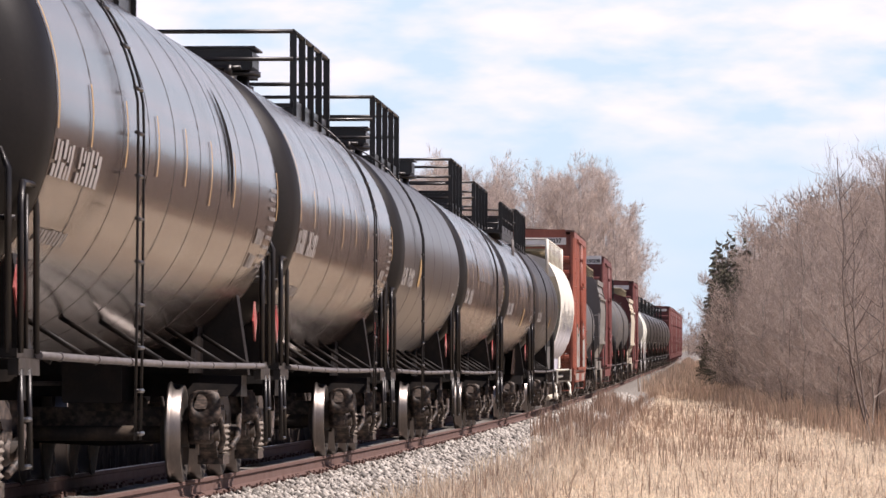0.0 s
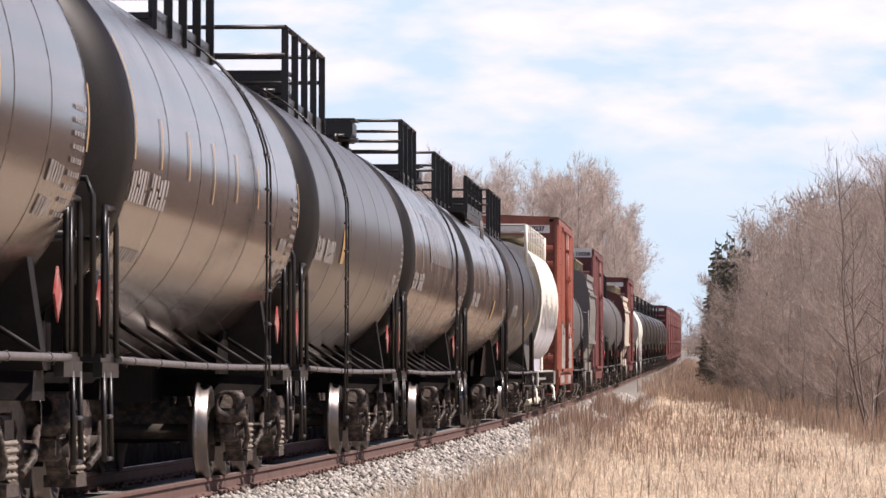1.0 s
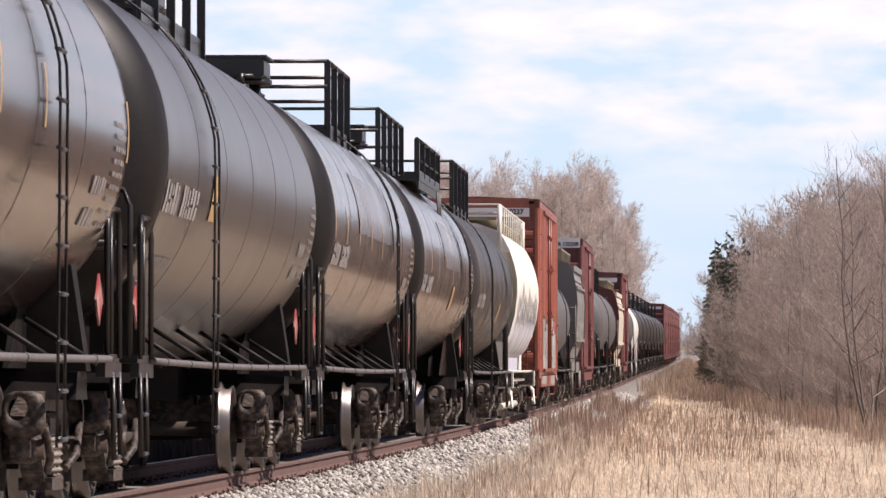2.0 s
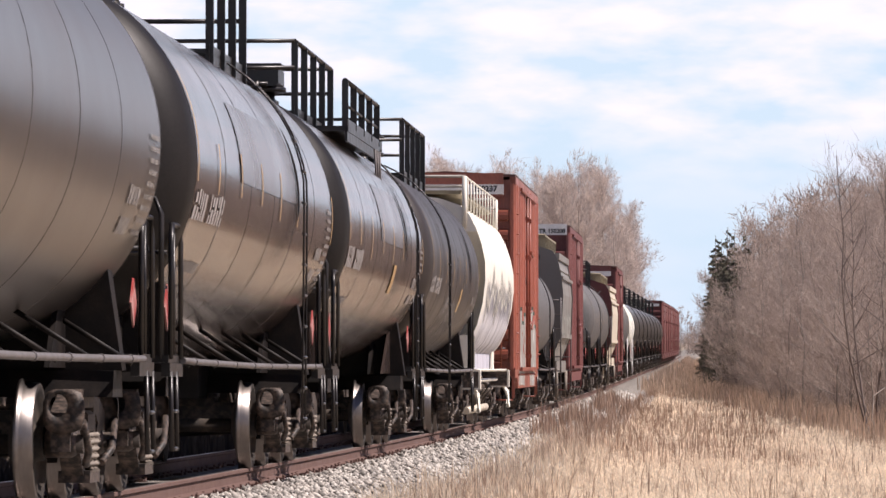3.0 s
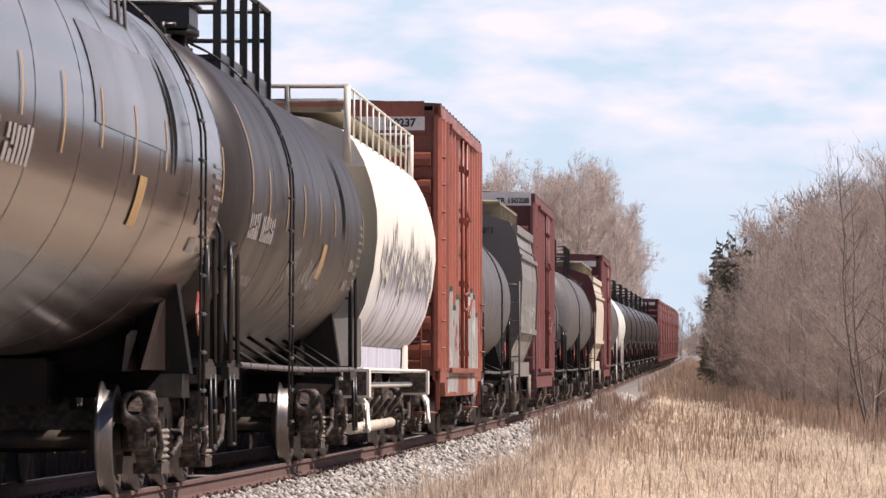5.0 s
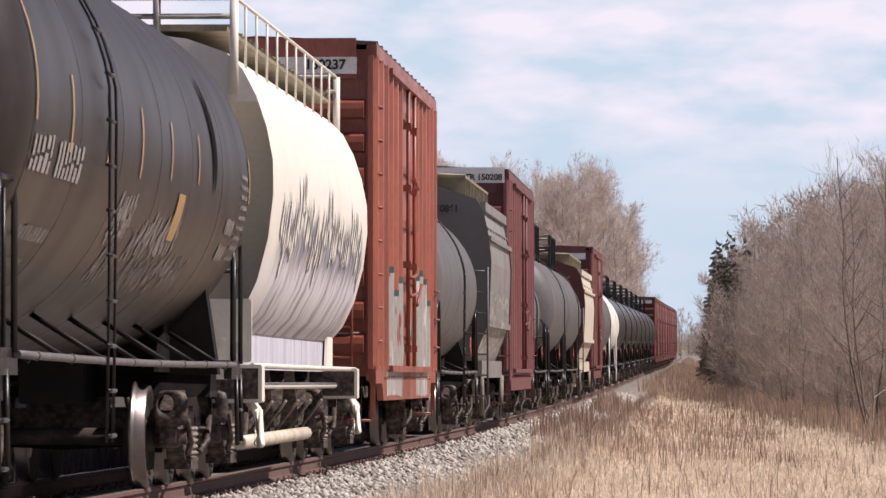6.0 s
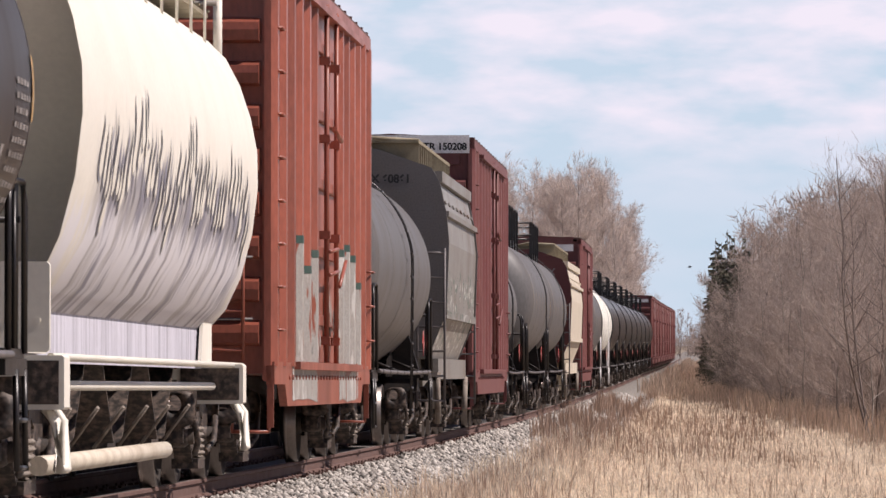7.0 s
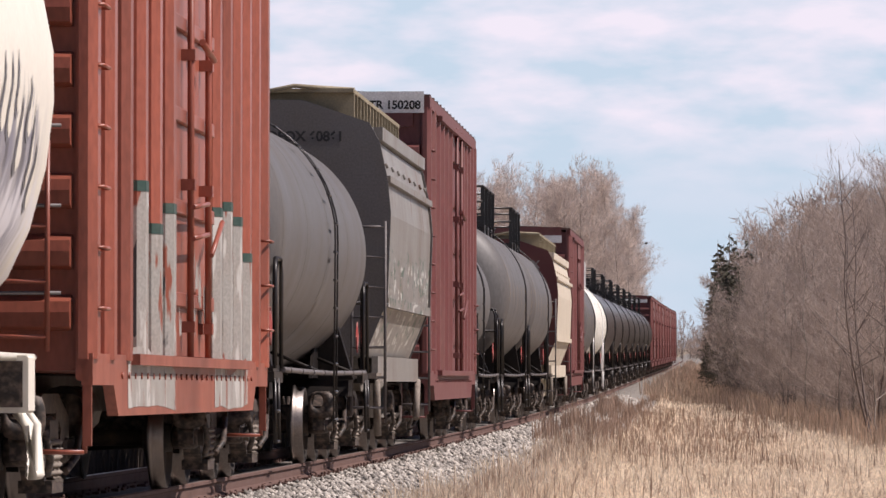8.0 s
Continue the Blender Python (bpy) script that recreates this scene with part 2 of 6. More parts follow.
WEED_RED = material("reddish_dead_weeds", (0.47, 0.335, 0.255), 0.85, dirt=(0.26, 0.16, 0.115), dirt_amount=0.5, scale=0.5, bump=0, per="island", vary=0.4)
BARK = material("grey_brown_bark", (0.192, 0.152, 0.133), 0.9, dirt=(0.074, 0.0555, 0.0481), dirt_amount=0.5, scale=3, bump=0.3)
BARK_PALE = material("pale_poplar_bark", (0.266, 0.229, 0.2), 0.85, dirt=(0.148, 0.118, 0.0962), dirt_amount=0.5, scale=2, bump=0.2)
def let_light_through(m, share):
    """Thin dry stems pass some light."""
    n, l = m.node_tree.nodes, m.node_tree.links
    b, out = n["Principled BSDF"], n["Material Output"]
    tr, mx = n.new("ShaderNodeBsdfTranslucent"), n.new("ShaderNodeMixShader")
    l.new(b.inputs["Base Color"].links[0].from_socket, tr.inputs["Color"])
    mx.inputs[0].default_value = share
    l.new(b.outputs[0], mx.inputs[1])
    l.new(tr.outputs[0], mx.inputs[2])
    l.new(mx.outputs[0], out.inputs["Surface"])


let_light_through(GRASS_DRY, 0.5)
let_light_through(WEED_RED, 0.25)
TWIG = material("bare_brown_twigs", (0.42, 0.34, 0.295), 0.9, dirt=(0.25, 0.195, 0.165), dirt_amount=0.5, scale=0.4, bump=0, per="island", vary=0.35)
let_light_through(TWIG, 0.4)
TWIG_PALE = material("budding_poplar_twigs", (0.62, 0.535, 0.485), 0.9, dirt=(0.38, 0.31, 0.27), dirt_amount=0.5, scale=0.3, bump=0, per="island", vary=0.35)
let_light_through(TWIG_PALE, 0.45)
# near-black stems: the shade behind the train is put into this colour
SHADE_BRUSH = material("shade_dark_brush", (0.06, 0.045, 0.037), 0.9, dirt=(0.04, 0.03, 0.024), dirt_amount=0.5, scale=0.6, bump=0, per="island", vary=0.4)
UNDERGROWTH = material("brown_undergrowth", (0.64, 0.49, 0.375), 0.85, dirt=(0.46, 0.33, 0.25), dirt_amount=0.5, scale=0.4, bump=0, per="island", vary=0.35)
let_light_through(UNDERGROWTH, 0.3)
NEEDLE = material("spruce_needles", (0.115, 0.11, 0.08), 0.85, dirt=(0.0666, 0.0592, 0.037), dirt_amount=0.4, scale=1, bump=0, per="island", vary=0.35)


# ---- mesh helpers ----
def link_mesh(name, bm, mats):
    me = bpy.data.meshes.new(name)
    bm.normal_update()
    bm.to_mesh(me)
    bm.free()
    for m in (mats if isinstance(mats, (list, tuple)) else [mats]):
        me.materials.append(m)
    return new(name, me)


def part(name, bm, mats, parent, label=""):
    ob = link_mesh(name, bm, mats)
    ob.parent = parent
    if label:
        tagged(ob, label)
    return ob


def face(bm, vs, mat=0, smooth=False):
    try:
        f = bm.faces.new(vs)
    except ValueError:
        return None
    f.material_index, f.smooth = mat, smooth
    return f


def box(bm, x0, x1, y0, y1, z0, z1, mat=0, c=0.0):
    """A box; c chamfers its long vertical and horizontal edges around x and z."""
    if c <= 0:
        prof = [(x0, z0), (x1, z0), (x1, z1), (x0, z1)]
    else:
        prof = [(x0 + c, z0), (x1 - c, z0), (x1, z0 + c), (x1, z1 - c), (x1 - c, z1), (x0 + c, z1), (x0, z1 - c), (x0, z0 + c)]
    prism(bm, prof, y0, y1, mat)


def prism(bm, prof, y0, y1, mat=0, smooth=False, caps=True):
    """Extrude a profile of (x, z), counter-clockwise seen from -y, along y."""
    a = [bm.verts.new((x, y0, z)) for x, z in prof]
    b = [bm.verts.new((x, y1, z)) for x, z in prof]
    n = len(prof)
    for i in range(n):
        j = (i + 1) % n
        face(bm, (a[i], b[i], b[j], a[j])[::-1], mat, smooth)
    if caps:
        face(bm, a, mat)
        face(bm, b[::-1], mat)


def plate(bm, prof, x0, x1, mat=0):
    """Extrude a profile of (y, z) across x."""
    a = [bm.verts.new((x0, y, z)) for y, z in prof]
    b = [bm.verts.new((x1, y, z)) for y, z in prof]
    n = len(prof)
    for i in range(n):
        j = (i + 1) % n
        face(bm, (a[i], a[j], b[j], b[i]), mat)
    face(bm, a[::-1], mat)
    face(bm, b, mat)


def tube(bm, pts, r, n=6, mat=0, smooth=True, r1=None):
    """A round bar along points."""
    pts = [Vector(p) for p in pts]
    rings = []
    for i, p in enumerate(pts):
        d = (pts[min(i + 1, len(pts) - 1)] - pts[max(i - 1, 0)]).normalized()
        u = d.orthogonal().normalized() if abs(d.z) > 0.9 else d.cross(Vector((0, 0, 1))).normalized()
        v = d.cross(u)
        rr = r if r1 is None else r + (r1 - r) * i / (len(pts) - 1)
        rings.append([bm.verts.new(p + rr * (math.cos(2 * math.pi * k / n) * u + math.sin(2 * math.pi * k / n) * v)) for k in range(n)])
    for a, b in zip(rings, rings[1:]):
        for k in range(n):
            face(bm, (a[k], a[(k + 1) % n], b[(k + 1) % n], b[k]), mat, smooth)
    face(bm, rings[0][::-1], mat)
    face(bm, rings[-1], mat)


def lathe_y(bm, prof, cx, cz, n=48, mat=0, mats=None):
    """Turn (y, radius) pairs about the axis along y through (cx, cz)."""
    rings = []
    for y, r in prof:
        if r < 1e-4:
            rings.append([bm.verts.new((cx, y, cz))])
        else:
            rings.append([bm.verts.new((cx + r * math.sin(2 * math.pi * k / n), y, cz + r * math.cos(2 * math.pi * k / n))) for k in range(n)])
    for i, (a, b) in enumerate(zip(rings, rings[1:])):
        mm = mats[i] if mats else mat
        for k in range(n):
            j = (k + 1) % n
            if len(a) == 1:
                face(bm, (a[0], b[j], b[k])[::-1], mm, True)
            elif len(b) == 1:
                face(bm, (a[k], a[j], b[0])[::-1], mm, True)
            else:
                face(bm, (a[k], a[j], b[j], b[k])[::-1], mm, True)


def lathe_x(bm, prof, cy, cz, n=32, mats=None):
    rings = []
    for x, r in prof:
        rings.append([bm.verts.new((x, cy + r * math.cos(2 * math.pi * k / n), cz + r * math.sin(2 * math.pi * k / n))) for k in range(n)])
    for i, (a, b) in enumerate(zip(rings, rings[1:])):
        for k in range(n):
            j = (k + 1) % n
            face(bm, (a[k], a[j], b[j], b[k])[::-1], mats[i] if mats else 0, True)
    face(bm, rings[0], 0)
    face(bm, rings[-1][::-1], 0)


def lettering(text, size, m, mat, parent, name="lettering", label=""):
    cu = bpy.data.curves.new(name, "FONT")
    cu.body, cu.size, cu.extrude, cu.offset = text, size, 0.001, 0.006
    tmp = bpy.data.objects.new(name, cu)
    scene.collection.objects.link(tmp)
    bpy.context.view_layer.update()
    me = bpy.data.meshes.new_from_object(tmp.evaluated_get(bpy.context.evaluated_depsgraph_get()))
    bpy.data.objects.remove(tmp)
    me.materials.clear()
    me.materials.append(mat)
    ob = new(name, me)
    ob.parent = parent
    ob.matrix_basis = m
    if label:
        tagged(ob, label)
    return ob


def thing(name, label, category, group=""):
    return tagged(new(name), label, category, group)


def weave(name, colour):
    """Dark paint for the thin weld lines."""
    return material(name, colour, 0.5, dirt=(0.06, 0.05, 0.04), dirt_amount=0.4, scale=4, bump=0)


SEAM = weave("weld_line_paint", (0.030, 0.024, 0.022))
SEAM_GREY = weave("grey_weld_line_paint", (0.10, 0.095, 0.09))


# ---- rolling stock ----
WHEEL_R = 0.457


def spring_bm():
    bm = bmesh.new()
    for yy in (-0.11, 0.11):
        pts = []
        for i in range(37):
            a = i / 36 * 5 * 2 * math.pi
            pts.append((0.09 * math.cos(a), yy + 0.09 * math.sin(a), 0.27 * i / 36))
        tube(bm, pts, 0.019, 4)
    return bm


def wheelset_bm():
    bm = bmesh.new()
    for s in (-1, 1):
        # back of flange, flange tip, tread, outer rim, plate, hub
        prof = [(0.60, 0.10), (0.62, 0.16), (0.665, 0.36), (0.68, 0.42), (0.683, 0.478), (0.70, 0.486), (0.715, 0.470), (0.73, WHEEL_R + 0.002), (0.82, WHEEL_R - 0.004),
                (0.825, 0.445), (0.825, 0.40), (0.79, 0.375), (0.77, 0.19), (0.80, 0.13), (0.86, 0.125)]
        mats = [0, 0, 0, 0, 1, 1, 1, 1, 1, 0, 0, 0, 0, 0]
        if s < 0:
            prof, mats = [(-x, r) for x, r in prof][::-1], mats[::-1]
        lathe_x(bm, prof, 0, 0, 28, mats)
    tube(bm, [(-1.15, 0, 0), (1.15, 0, 0)], 0.075, 10)
    return bm


FRAME_IN, FRAME_OUT = -0.08, 0.08


def sideframe_bm():
    """Upper chord of the cast frame in the plane x = 0, arched over the bearings."""
    bm = bmesh.new()
    plate(bm, [(-1.08, 0.52), (-0.72, 0.52), (-0.62, 0.60), (-0.36, 0.72), (0.36, 0.72), (0.62, 0.60), (0.72, 0.52), (1.08, 0.52), (1.08, 0.68), (0.90, 0.74),
               (0.45, 0.86), (-0.45, 0.86), (-0.90, 0.74), (-1.08, 0.68)], FRAME_IN, FRAME_OUT)
    return bm


def tension_arm_bm(s):
    bm = bmesh.new()
    plate(bm, [(s * 0.70, 0.53), (s * 0.27, 0.17), (s * 0.27, 0.30), (s * 0.62, 0.61)][::s], FRAME_IN, FRAME_OUT)
    plate(bm, [(s * 0.74, 0.42), (s * 0.74, 0.54), (s * 0.68, 0.54), (s * 0.68, 0.46)][::s], FRAME_IN + 0.01, FRAME_OUT - 0.01)
    tube(bm, [(0.16, s * 1.02, 0.62), (0.17, s * 0.75, 0.40), (0.12, s * 0.5, 0.30)], 0.03, 6)
    return bm


def frame_column_bm(s):
    bm = bmesh.new()
    plate(bm, [(s * 0.30, 0.24), (s * 0.42, 0.34), (s * 0.42, 0.74), (s * 0.30, 0.74)][::s], FRAME_IN + 0.003, FRAME_OUT + 0.003)
    return bm


def spring_plank_bm():
    bm = bmesh.new()
    plate(bm, [(-0.32, 0.16), (0.32, 0.16), (0.32, 0.25), (-0.32, 0.25)], FRAME_IN - 0.03, FRAME_OUT + 0.05)
    return bm


def pedestal_bm(s):
    """Jaws round the bearing, and the hollow cast end above it."""
    bm = bmesh.new()
    plate(bm, [(s * 1.08, 0.40), (s * 1.08, 0.54), (s * 1.02, 0.54), (s * 1.02, 0.40)][::s], FRAME_IN + 0.01, FRAME_OUT - 0.01)
    n = 16
    loops = []
    for y, k in ((1.09, 0), (1.15, 0), (1.16, 1), (1.06, 1)):
        loop = []
        for i in range(n):
            a = 2 * math.pi * i / n
            c, d = math.cos(a), math.sin(a)
            if k == 0:
                q = 1 / max(abs(c) ** 4 + abs(d) ** 4, 1e-6) ** 0.25
                loop.append(bm.verts.new((0.03 + 0.15 * c * q, s * y, 0.70 + 0.16 * d * q)))
            else:
                loop.append(bm.verts.new((-0.01 + 0.072 * c, s * y, 0.74 + 0.085 * d)))
        loops.append(loop)
    for p, q in zip(loops, loops[1:]):
        for i in range(n):
            face(bm, (p[i], p[(i + 1) % n], q[(i + 1) % n], q[i])[::s], 0, True)
    return bm


def bearing_bm():
    bm = bmesh.new()
    lathe_x(bm, [(-0.14, 0.08), (-0.12, 0.105), (0.06, 0.105), (0.09, 0.085), (0.11, 0.06), (0.12, 0.04)], 0, 0, 14)
    return bm


def brake_bm():
    bm = bmesh.new()
    for s in (-1, 1):
        tube(bm, [(-0.75, s * 0.38, 0.40), (0, s * 0.24, 0.36), (0.75, s * 0.38, 0.40)], 0.035, 6)
        for x in (-0.75, 0.75):
            plate(bm, [(s * 0.37, 0.30), (s * 0.43, 0.36), (s * 0.43, 0.56), (s * 0.35, 0.60)][::s], x - 0.05, x + 0.05)
    return bm


def bolster_bm():
    bm = bmesh.new()
    box(bm, -1.10, 1.10, -0.20, 0.20, 0.52, 0.70, 0, 0.03)
    box(bm, -0.35, 0.35, -0.25, 0.25, 0.66, 0.80, 0, 0.03)
    return bm


def mesh_of(name, bm, mats):
    me = bpy.data.meshes.new(name)
    bm.normal_update()
    bm.to_mesh(me)
    bm.free()
    for m in mats:
        me.materials.append(m)
    return me


TRUCK_MESH = {
    "truck": mesh_of("truck", bolster_bm(), [DUSTY_IRON]),
    "sideframe": mesh_of("sideframe", sideframe_bm(), [DUSTY_IRON]),
    "spring_plank": mesh_of("spring_plank", spring_plank_bm(), [DUSTY_IRON]),
    "tension_arm": [mesh_of("tension_arm", tension_arm_bm(e), [DUSTY_IRON]) for e in (-1, 1)],
    "frame_column": [mesh_of("frame_column", frame_column_bm(e), [DUSTY_IRON]) for e in (-1, 1)],
    "pedestal": [mesh_of("pedestal", pedestal_bm(e), [DUSTY_IRON]) for e in (-1, 1)],
    "spring": mesh_of("spring", spring_bm(), [LIGHT_DUST]),
    "wheelset": mesh_of("wheelset", wheelset_bm(), [WHEEL_DARK, WHEEL_STEEL]),
    "bearing_cap": mesh_of("bearing_cap", bearing_bm(), [DUSTY_IRON]),
    "brake_beam": mesh_of("brake_beam", brake_bm(), [BLACK_IRON]),
}
TURNING = []


def sub(name, me, parent, m, label=""):
    ob = new(name, me)
    ob.parent, ob.matrix_basis = parent, m
    if label:
        tagged(ob, label)
    return ob


def truck(car, y):
    t = sub("truck", TRUCK_MESH["truck"], car, pose(0, y, 0), "dusty cast-steel four-wheel truck")
    for s in (-1, 1):
        sub("sideframe", TRUCK_MESH["sideframe"], t, pose(s * 1.0, 0, 0))
        sub("spring_plank", TRUCK_MESH["spring_plank"], t, pose(s * 1.0, 0, 0))
        for piece in ("tension_arm", "frame_column", "pedestal"):
            for me in TRUCK_MESH[piece]:
                sub(piece, me, t, pose(s * 1.0, 0, 0))
        sub("spring", TRUCK_MESH["spring"], t, pose(s * 1.05, 0, 0.25), "pale dusty coil springs")
        for yy in (-0.889, 0.889):
            sub("bearing_cap", TRUCK_MESH["bearing_cap"], t, pose(s * 1.0, yy, WHEEL_R, 0, 0, 0 if s > 0 else 180))
    sub("brake_beam", TRUCK_MESH["brake_beam"], t, pose(0, 0, 0))
    for yy in (-0.889, 0.889):
        sub("wheelset", TRUCK_MESH["wheelset"], t, pose(0, yy, WHEEL_R), "steel wheels with polished treads")
    return t


def coupler_bm(y, s):
    """Knuckle coupler and draft gear; s is the way out of the car along y."""
    bm = bmesh.new()
    box(bm, -0.11, 0.11, min(y, y - s * 0.75), max(y, y - s * 0.75), 0.76, 0.96, 0, 0.03)
    plate(bm, [(y, 0.70), (y + s * 0.16, 0.70), (y + s * 0.16, 1.02), (y, 1.02)][::s], -0.17, 0.05)
    plate(bm, [(y + s * 0.02, 0.72), (y + s * 0.22, 0.74), (y + s * 0.22, 0.98), (y + s * 0.02, 1.0)][::s], 0.06, 0.17)
    tube(bm, [(0.35, y - s * 0.3, 0.85), (0.38, y + s * 0.05, 0.55), (0.2, y + s * 0.2, 0.33), (0.0, y + s * 0.26, 0.45)], 0.025, 6)
    return bm


def patch(bm, r, cz, y0, y1, a0, a1, mat=0, n=6):
    """A thin painted panel that lies on a barrel's side; angles in degrees above level."""
    rows = []
    for i in range(n + 1):
        a = radians(a0 + (a1 - a0) * i / n)
        rows.append([bm.verts.new((r * math.cos(a), y, cz + r * math.sin(a))) for y in (y0, y1)])
    for p, q in zip(rows, rows[1:]):
        face(bm, (p[0], p[1], q[1], q[0]), mat, True)


def marks(bm, rng, r, cz, y0, y1, z0, z1, rows, mat=0, fill=0.7):
    """Rows of short bars, for writing too worn to read."""
    da = math.degrees(1 / r)
    for i in range(rows):
        h = (z1 - z0) / rows
        zz = z0 + i * h
        y = y0
        while y < y1 - 0.05:
            w = rng.uniform(0.09, 0.17) * min(1.0, h / 0.3 + 0.35)
            w = min(max(w, 0.05), y1 - y)
            a0 = math.degrees(math.asin(max(-1, min(1, (zz - cz) / r))))
            top = a0 + h * fill * da * rng.uniform(0.86, 1.0)
            if h > 0.2 and rng.random() < 0.6:
                mid = a0 + (top - a0) * rng.uniform(0.35, 0.6)
                patch(bm, r, cz, y, y + w, a0, mid - 0.5, mat, 2)
                patch(bm, r, cz, y + w * 0.2, y + w, mid + 0.4, top, mat, 2)
            else:
                patch(bm, r, cz, y, y + w, a0, top, mat, 2)
            y += w + (0.075 if h > 0.2 else 0.05)


def tank_car(length, r, cz, paint, label, ladder, platform, box_y=None, overhang=None, seams=6, strips=True, seed=1, words=True, slot=None, pipe=True,
             square=None, scribble=0, rail_mat=None, patch_panel=None, cradle=False, placard=True):
    """A tank car, y along the track. ladder: its place along the car; platform: (y0, y1, half width) of the railed deck on top;
    overhang: (y0, y1) of a side deck; box_y: the dome housing."""
    rng = random.Random(seed)
    car = thing("tank_car", label, "tank car", "freight train cars")
    half = length / 2
    e = half - 0.82                      # tip of the head
    h = e - 0.62                         # start of the head
    iron = rail_mat or RAIL_IRON
    # shell, and its thin weld lines
    head = [(0.0, 0.0), (0.02, 0.33), (0.07, 0.55), (0.15, 0.73), (0.27, 0.88), (0.42, 0.967), (0.55, 0.994)]
    prof = [(-e + dy, r * k) for dy, k in head] + [(-h, r), (-h + 0.25, r), (0, r), (h - 0.25, r), (h, r)] + [(e - dy, r * k) for dy, k in head[::-1]]
    bm = bmesh.new()
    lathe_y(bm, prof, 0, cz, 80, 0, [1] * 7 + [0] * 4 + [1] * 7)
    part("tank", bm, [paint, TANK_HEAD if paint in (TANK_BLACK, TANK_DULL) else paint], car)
    step = 2 * h / seams
    for i in range(seams + 1):
        bm = bmesh.new()
        y = -h + i * step + (0 if i in (0, seams) else rng.uniform(-0.1, 0.1))
        lathe_y(bm, [(y - 0.011, r + 0.0005), (y - 0.008, r + 0.003), (y + 0.008, r + 0.003), (y + 0.011, r + 0.0005)], 0, cz, 64)
        part("weld_seam", bm, SEAM_GREY if paint in (TANK_GREY, TANK_WHITE) else SEAM if i % 3 == 1 else paint, car)
    # stub sills, saddles, bolsters, couplers, trucks
    tc = half - 1.92
    for s in (-1, 1):
        bm = bmesh.new()
        box(bm, -0.28, 0.28, *sorted((s * (tc - 1.3), s * (half - 0.75))), 0.74, 1.12, 0, 0.02)
        plate(bm, [(s * (tc - 0.35), 0.80), (s * (tc + 0.35), 0.80), (s * (tc + 0.25), 1.0), (s * (tc - 0.25), 1.0)][::s], -1.30, 1.30)
        part("stub_sill", bm, BLACK_IRON, car)
        bm = bmesh.new()
        prof2 = [(-1.35, 1.0)] + [(1.28 * math.sin(radians(a)) * r / 1.28 * 0.94, cz - r * 0.985 * math.cos(radians(a))) for a in (-56, -40, -20, 0, 20, 40, 56)] + [(1.35, 1.0)]
        prism(bm, prof2[::-1], s * tc - 0.14, s * tc + 0.14)
        for x in (-0.9, 0.9):
            plate(bm, [(s * (tc - 1.1), 1.02), (s * (tc + 0.8), 1.02), (s * (tc + 0.35), 1.62), (s * (tc - 0.4), 1.62)][::s], x - 0.02, x + 0.02)
        part("saddle", bm, BLACK_IRON, car)
        part("coupler", coupler_bm(s * (half - 0.22), s), DUSTY_IRON, car)
        truck(car, s * tc)
        # end deck with its handrails
        bm = bmesh.new()
        y0, y1 = sorted((s * (half - 1.62), s * (half - 0.62)))
        box(bm, -1.42, 1.42, y0, y1, 1.07, 1.13)
        for x in (-1.40, 1.40):
            box(bm, x - 0.035, x + 0.035, y0 - 0.02, y1 + 0.02, 0.96, 1.068)
        part("end_deck", bm, iron, car)
        for x in (-1, 1):
            bm = bmesh.new()
            ya, yb = s * (half - 0.70), s * (half - 1.50)
            top = 2.18
            tube(bm, [(x * 1.43, ya, 1.10), (x * 1.43, ya, top - 0.14), (x * 1.43, ya - s * 0.10, top), (x * 1.43, yb + s * 0.1, top), (x * 1.43, yb, top - 0.14), (x * 1.43, yb, 1.10)], 0.023, 6)
            part("corner_handrail", bm, iron, car)
            bm = bmesh.new()
            yd = ya + s * 0.06
            tube(bm, [(x * 1.36, yd, 1.10), (x * 1.36, yd, 2.26), (x * 1.31, yd, 2.38), (x * 1.0, yd, 2.40), (x * 0.92, yd, 2.30), (x * 0.92, yd, 1.10)], 0.025, 6)
            part("end_loop_rail", bm, iron, car)
            for dy in (0.28, 0.52):
                bm = bmesh.new()
                tube(bm, [(x * 1.40, ya - s * dy, 1.1), (x * 1.40, ya - s * dy, 2.12)], 0.016, 6)
                part("upright", bm, iron, car)
            bm = bmesh.new()
            for yy in (ya, ya - s * 0.42):
                tube(bm, [(x * 1.43, yy, 1.0), (x * 1.44, yy, 0.36)], 0.022, 6)
            for zz in (0.38, 0.68):
                tube(bm, [(x * 1.44, ya, zz), (x * 1.44, ya - s * 0.42, zz)], 0.018, 6)
            part("sill_step", bm, iron, car)
        # cross rail behind the end
        bm = bmesh.new()
        yc = s * (half - 0.68)
        tube(bm, [(-1.40, yc, 1.95), (1.40, yc, 1.95)], 0.024, 6)
        tube(bm, [(-0.55, yc, 1.1), (-0.55, yc, 1.95)], 0.022, 6)
        tube(bm, [(0.55, yc, 1.1), (0.55, yc, 1.95)], 0.022, 6)
        part("end_rail", bm, iron, car)
        if not placard:
            continue
        bm = bmesh.new()
        yq = s * (half - 1.25)
        plate(bm, [(yq - 0.19, 1.52), (yq, 1.33), (yq + 0.19, 1.52), (yq, 1.71)], 1.335, 1.35)
        part("placard", bm, PLACARD_RED, car, "weathered red and white hazard placard")
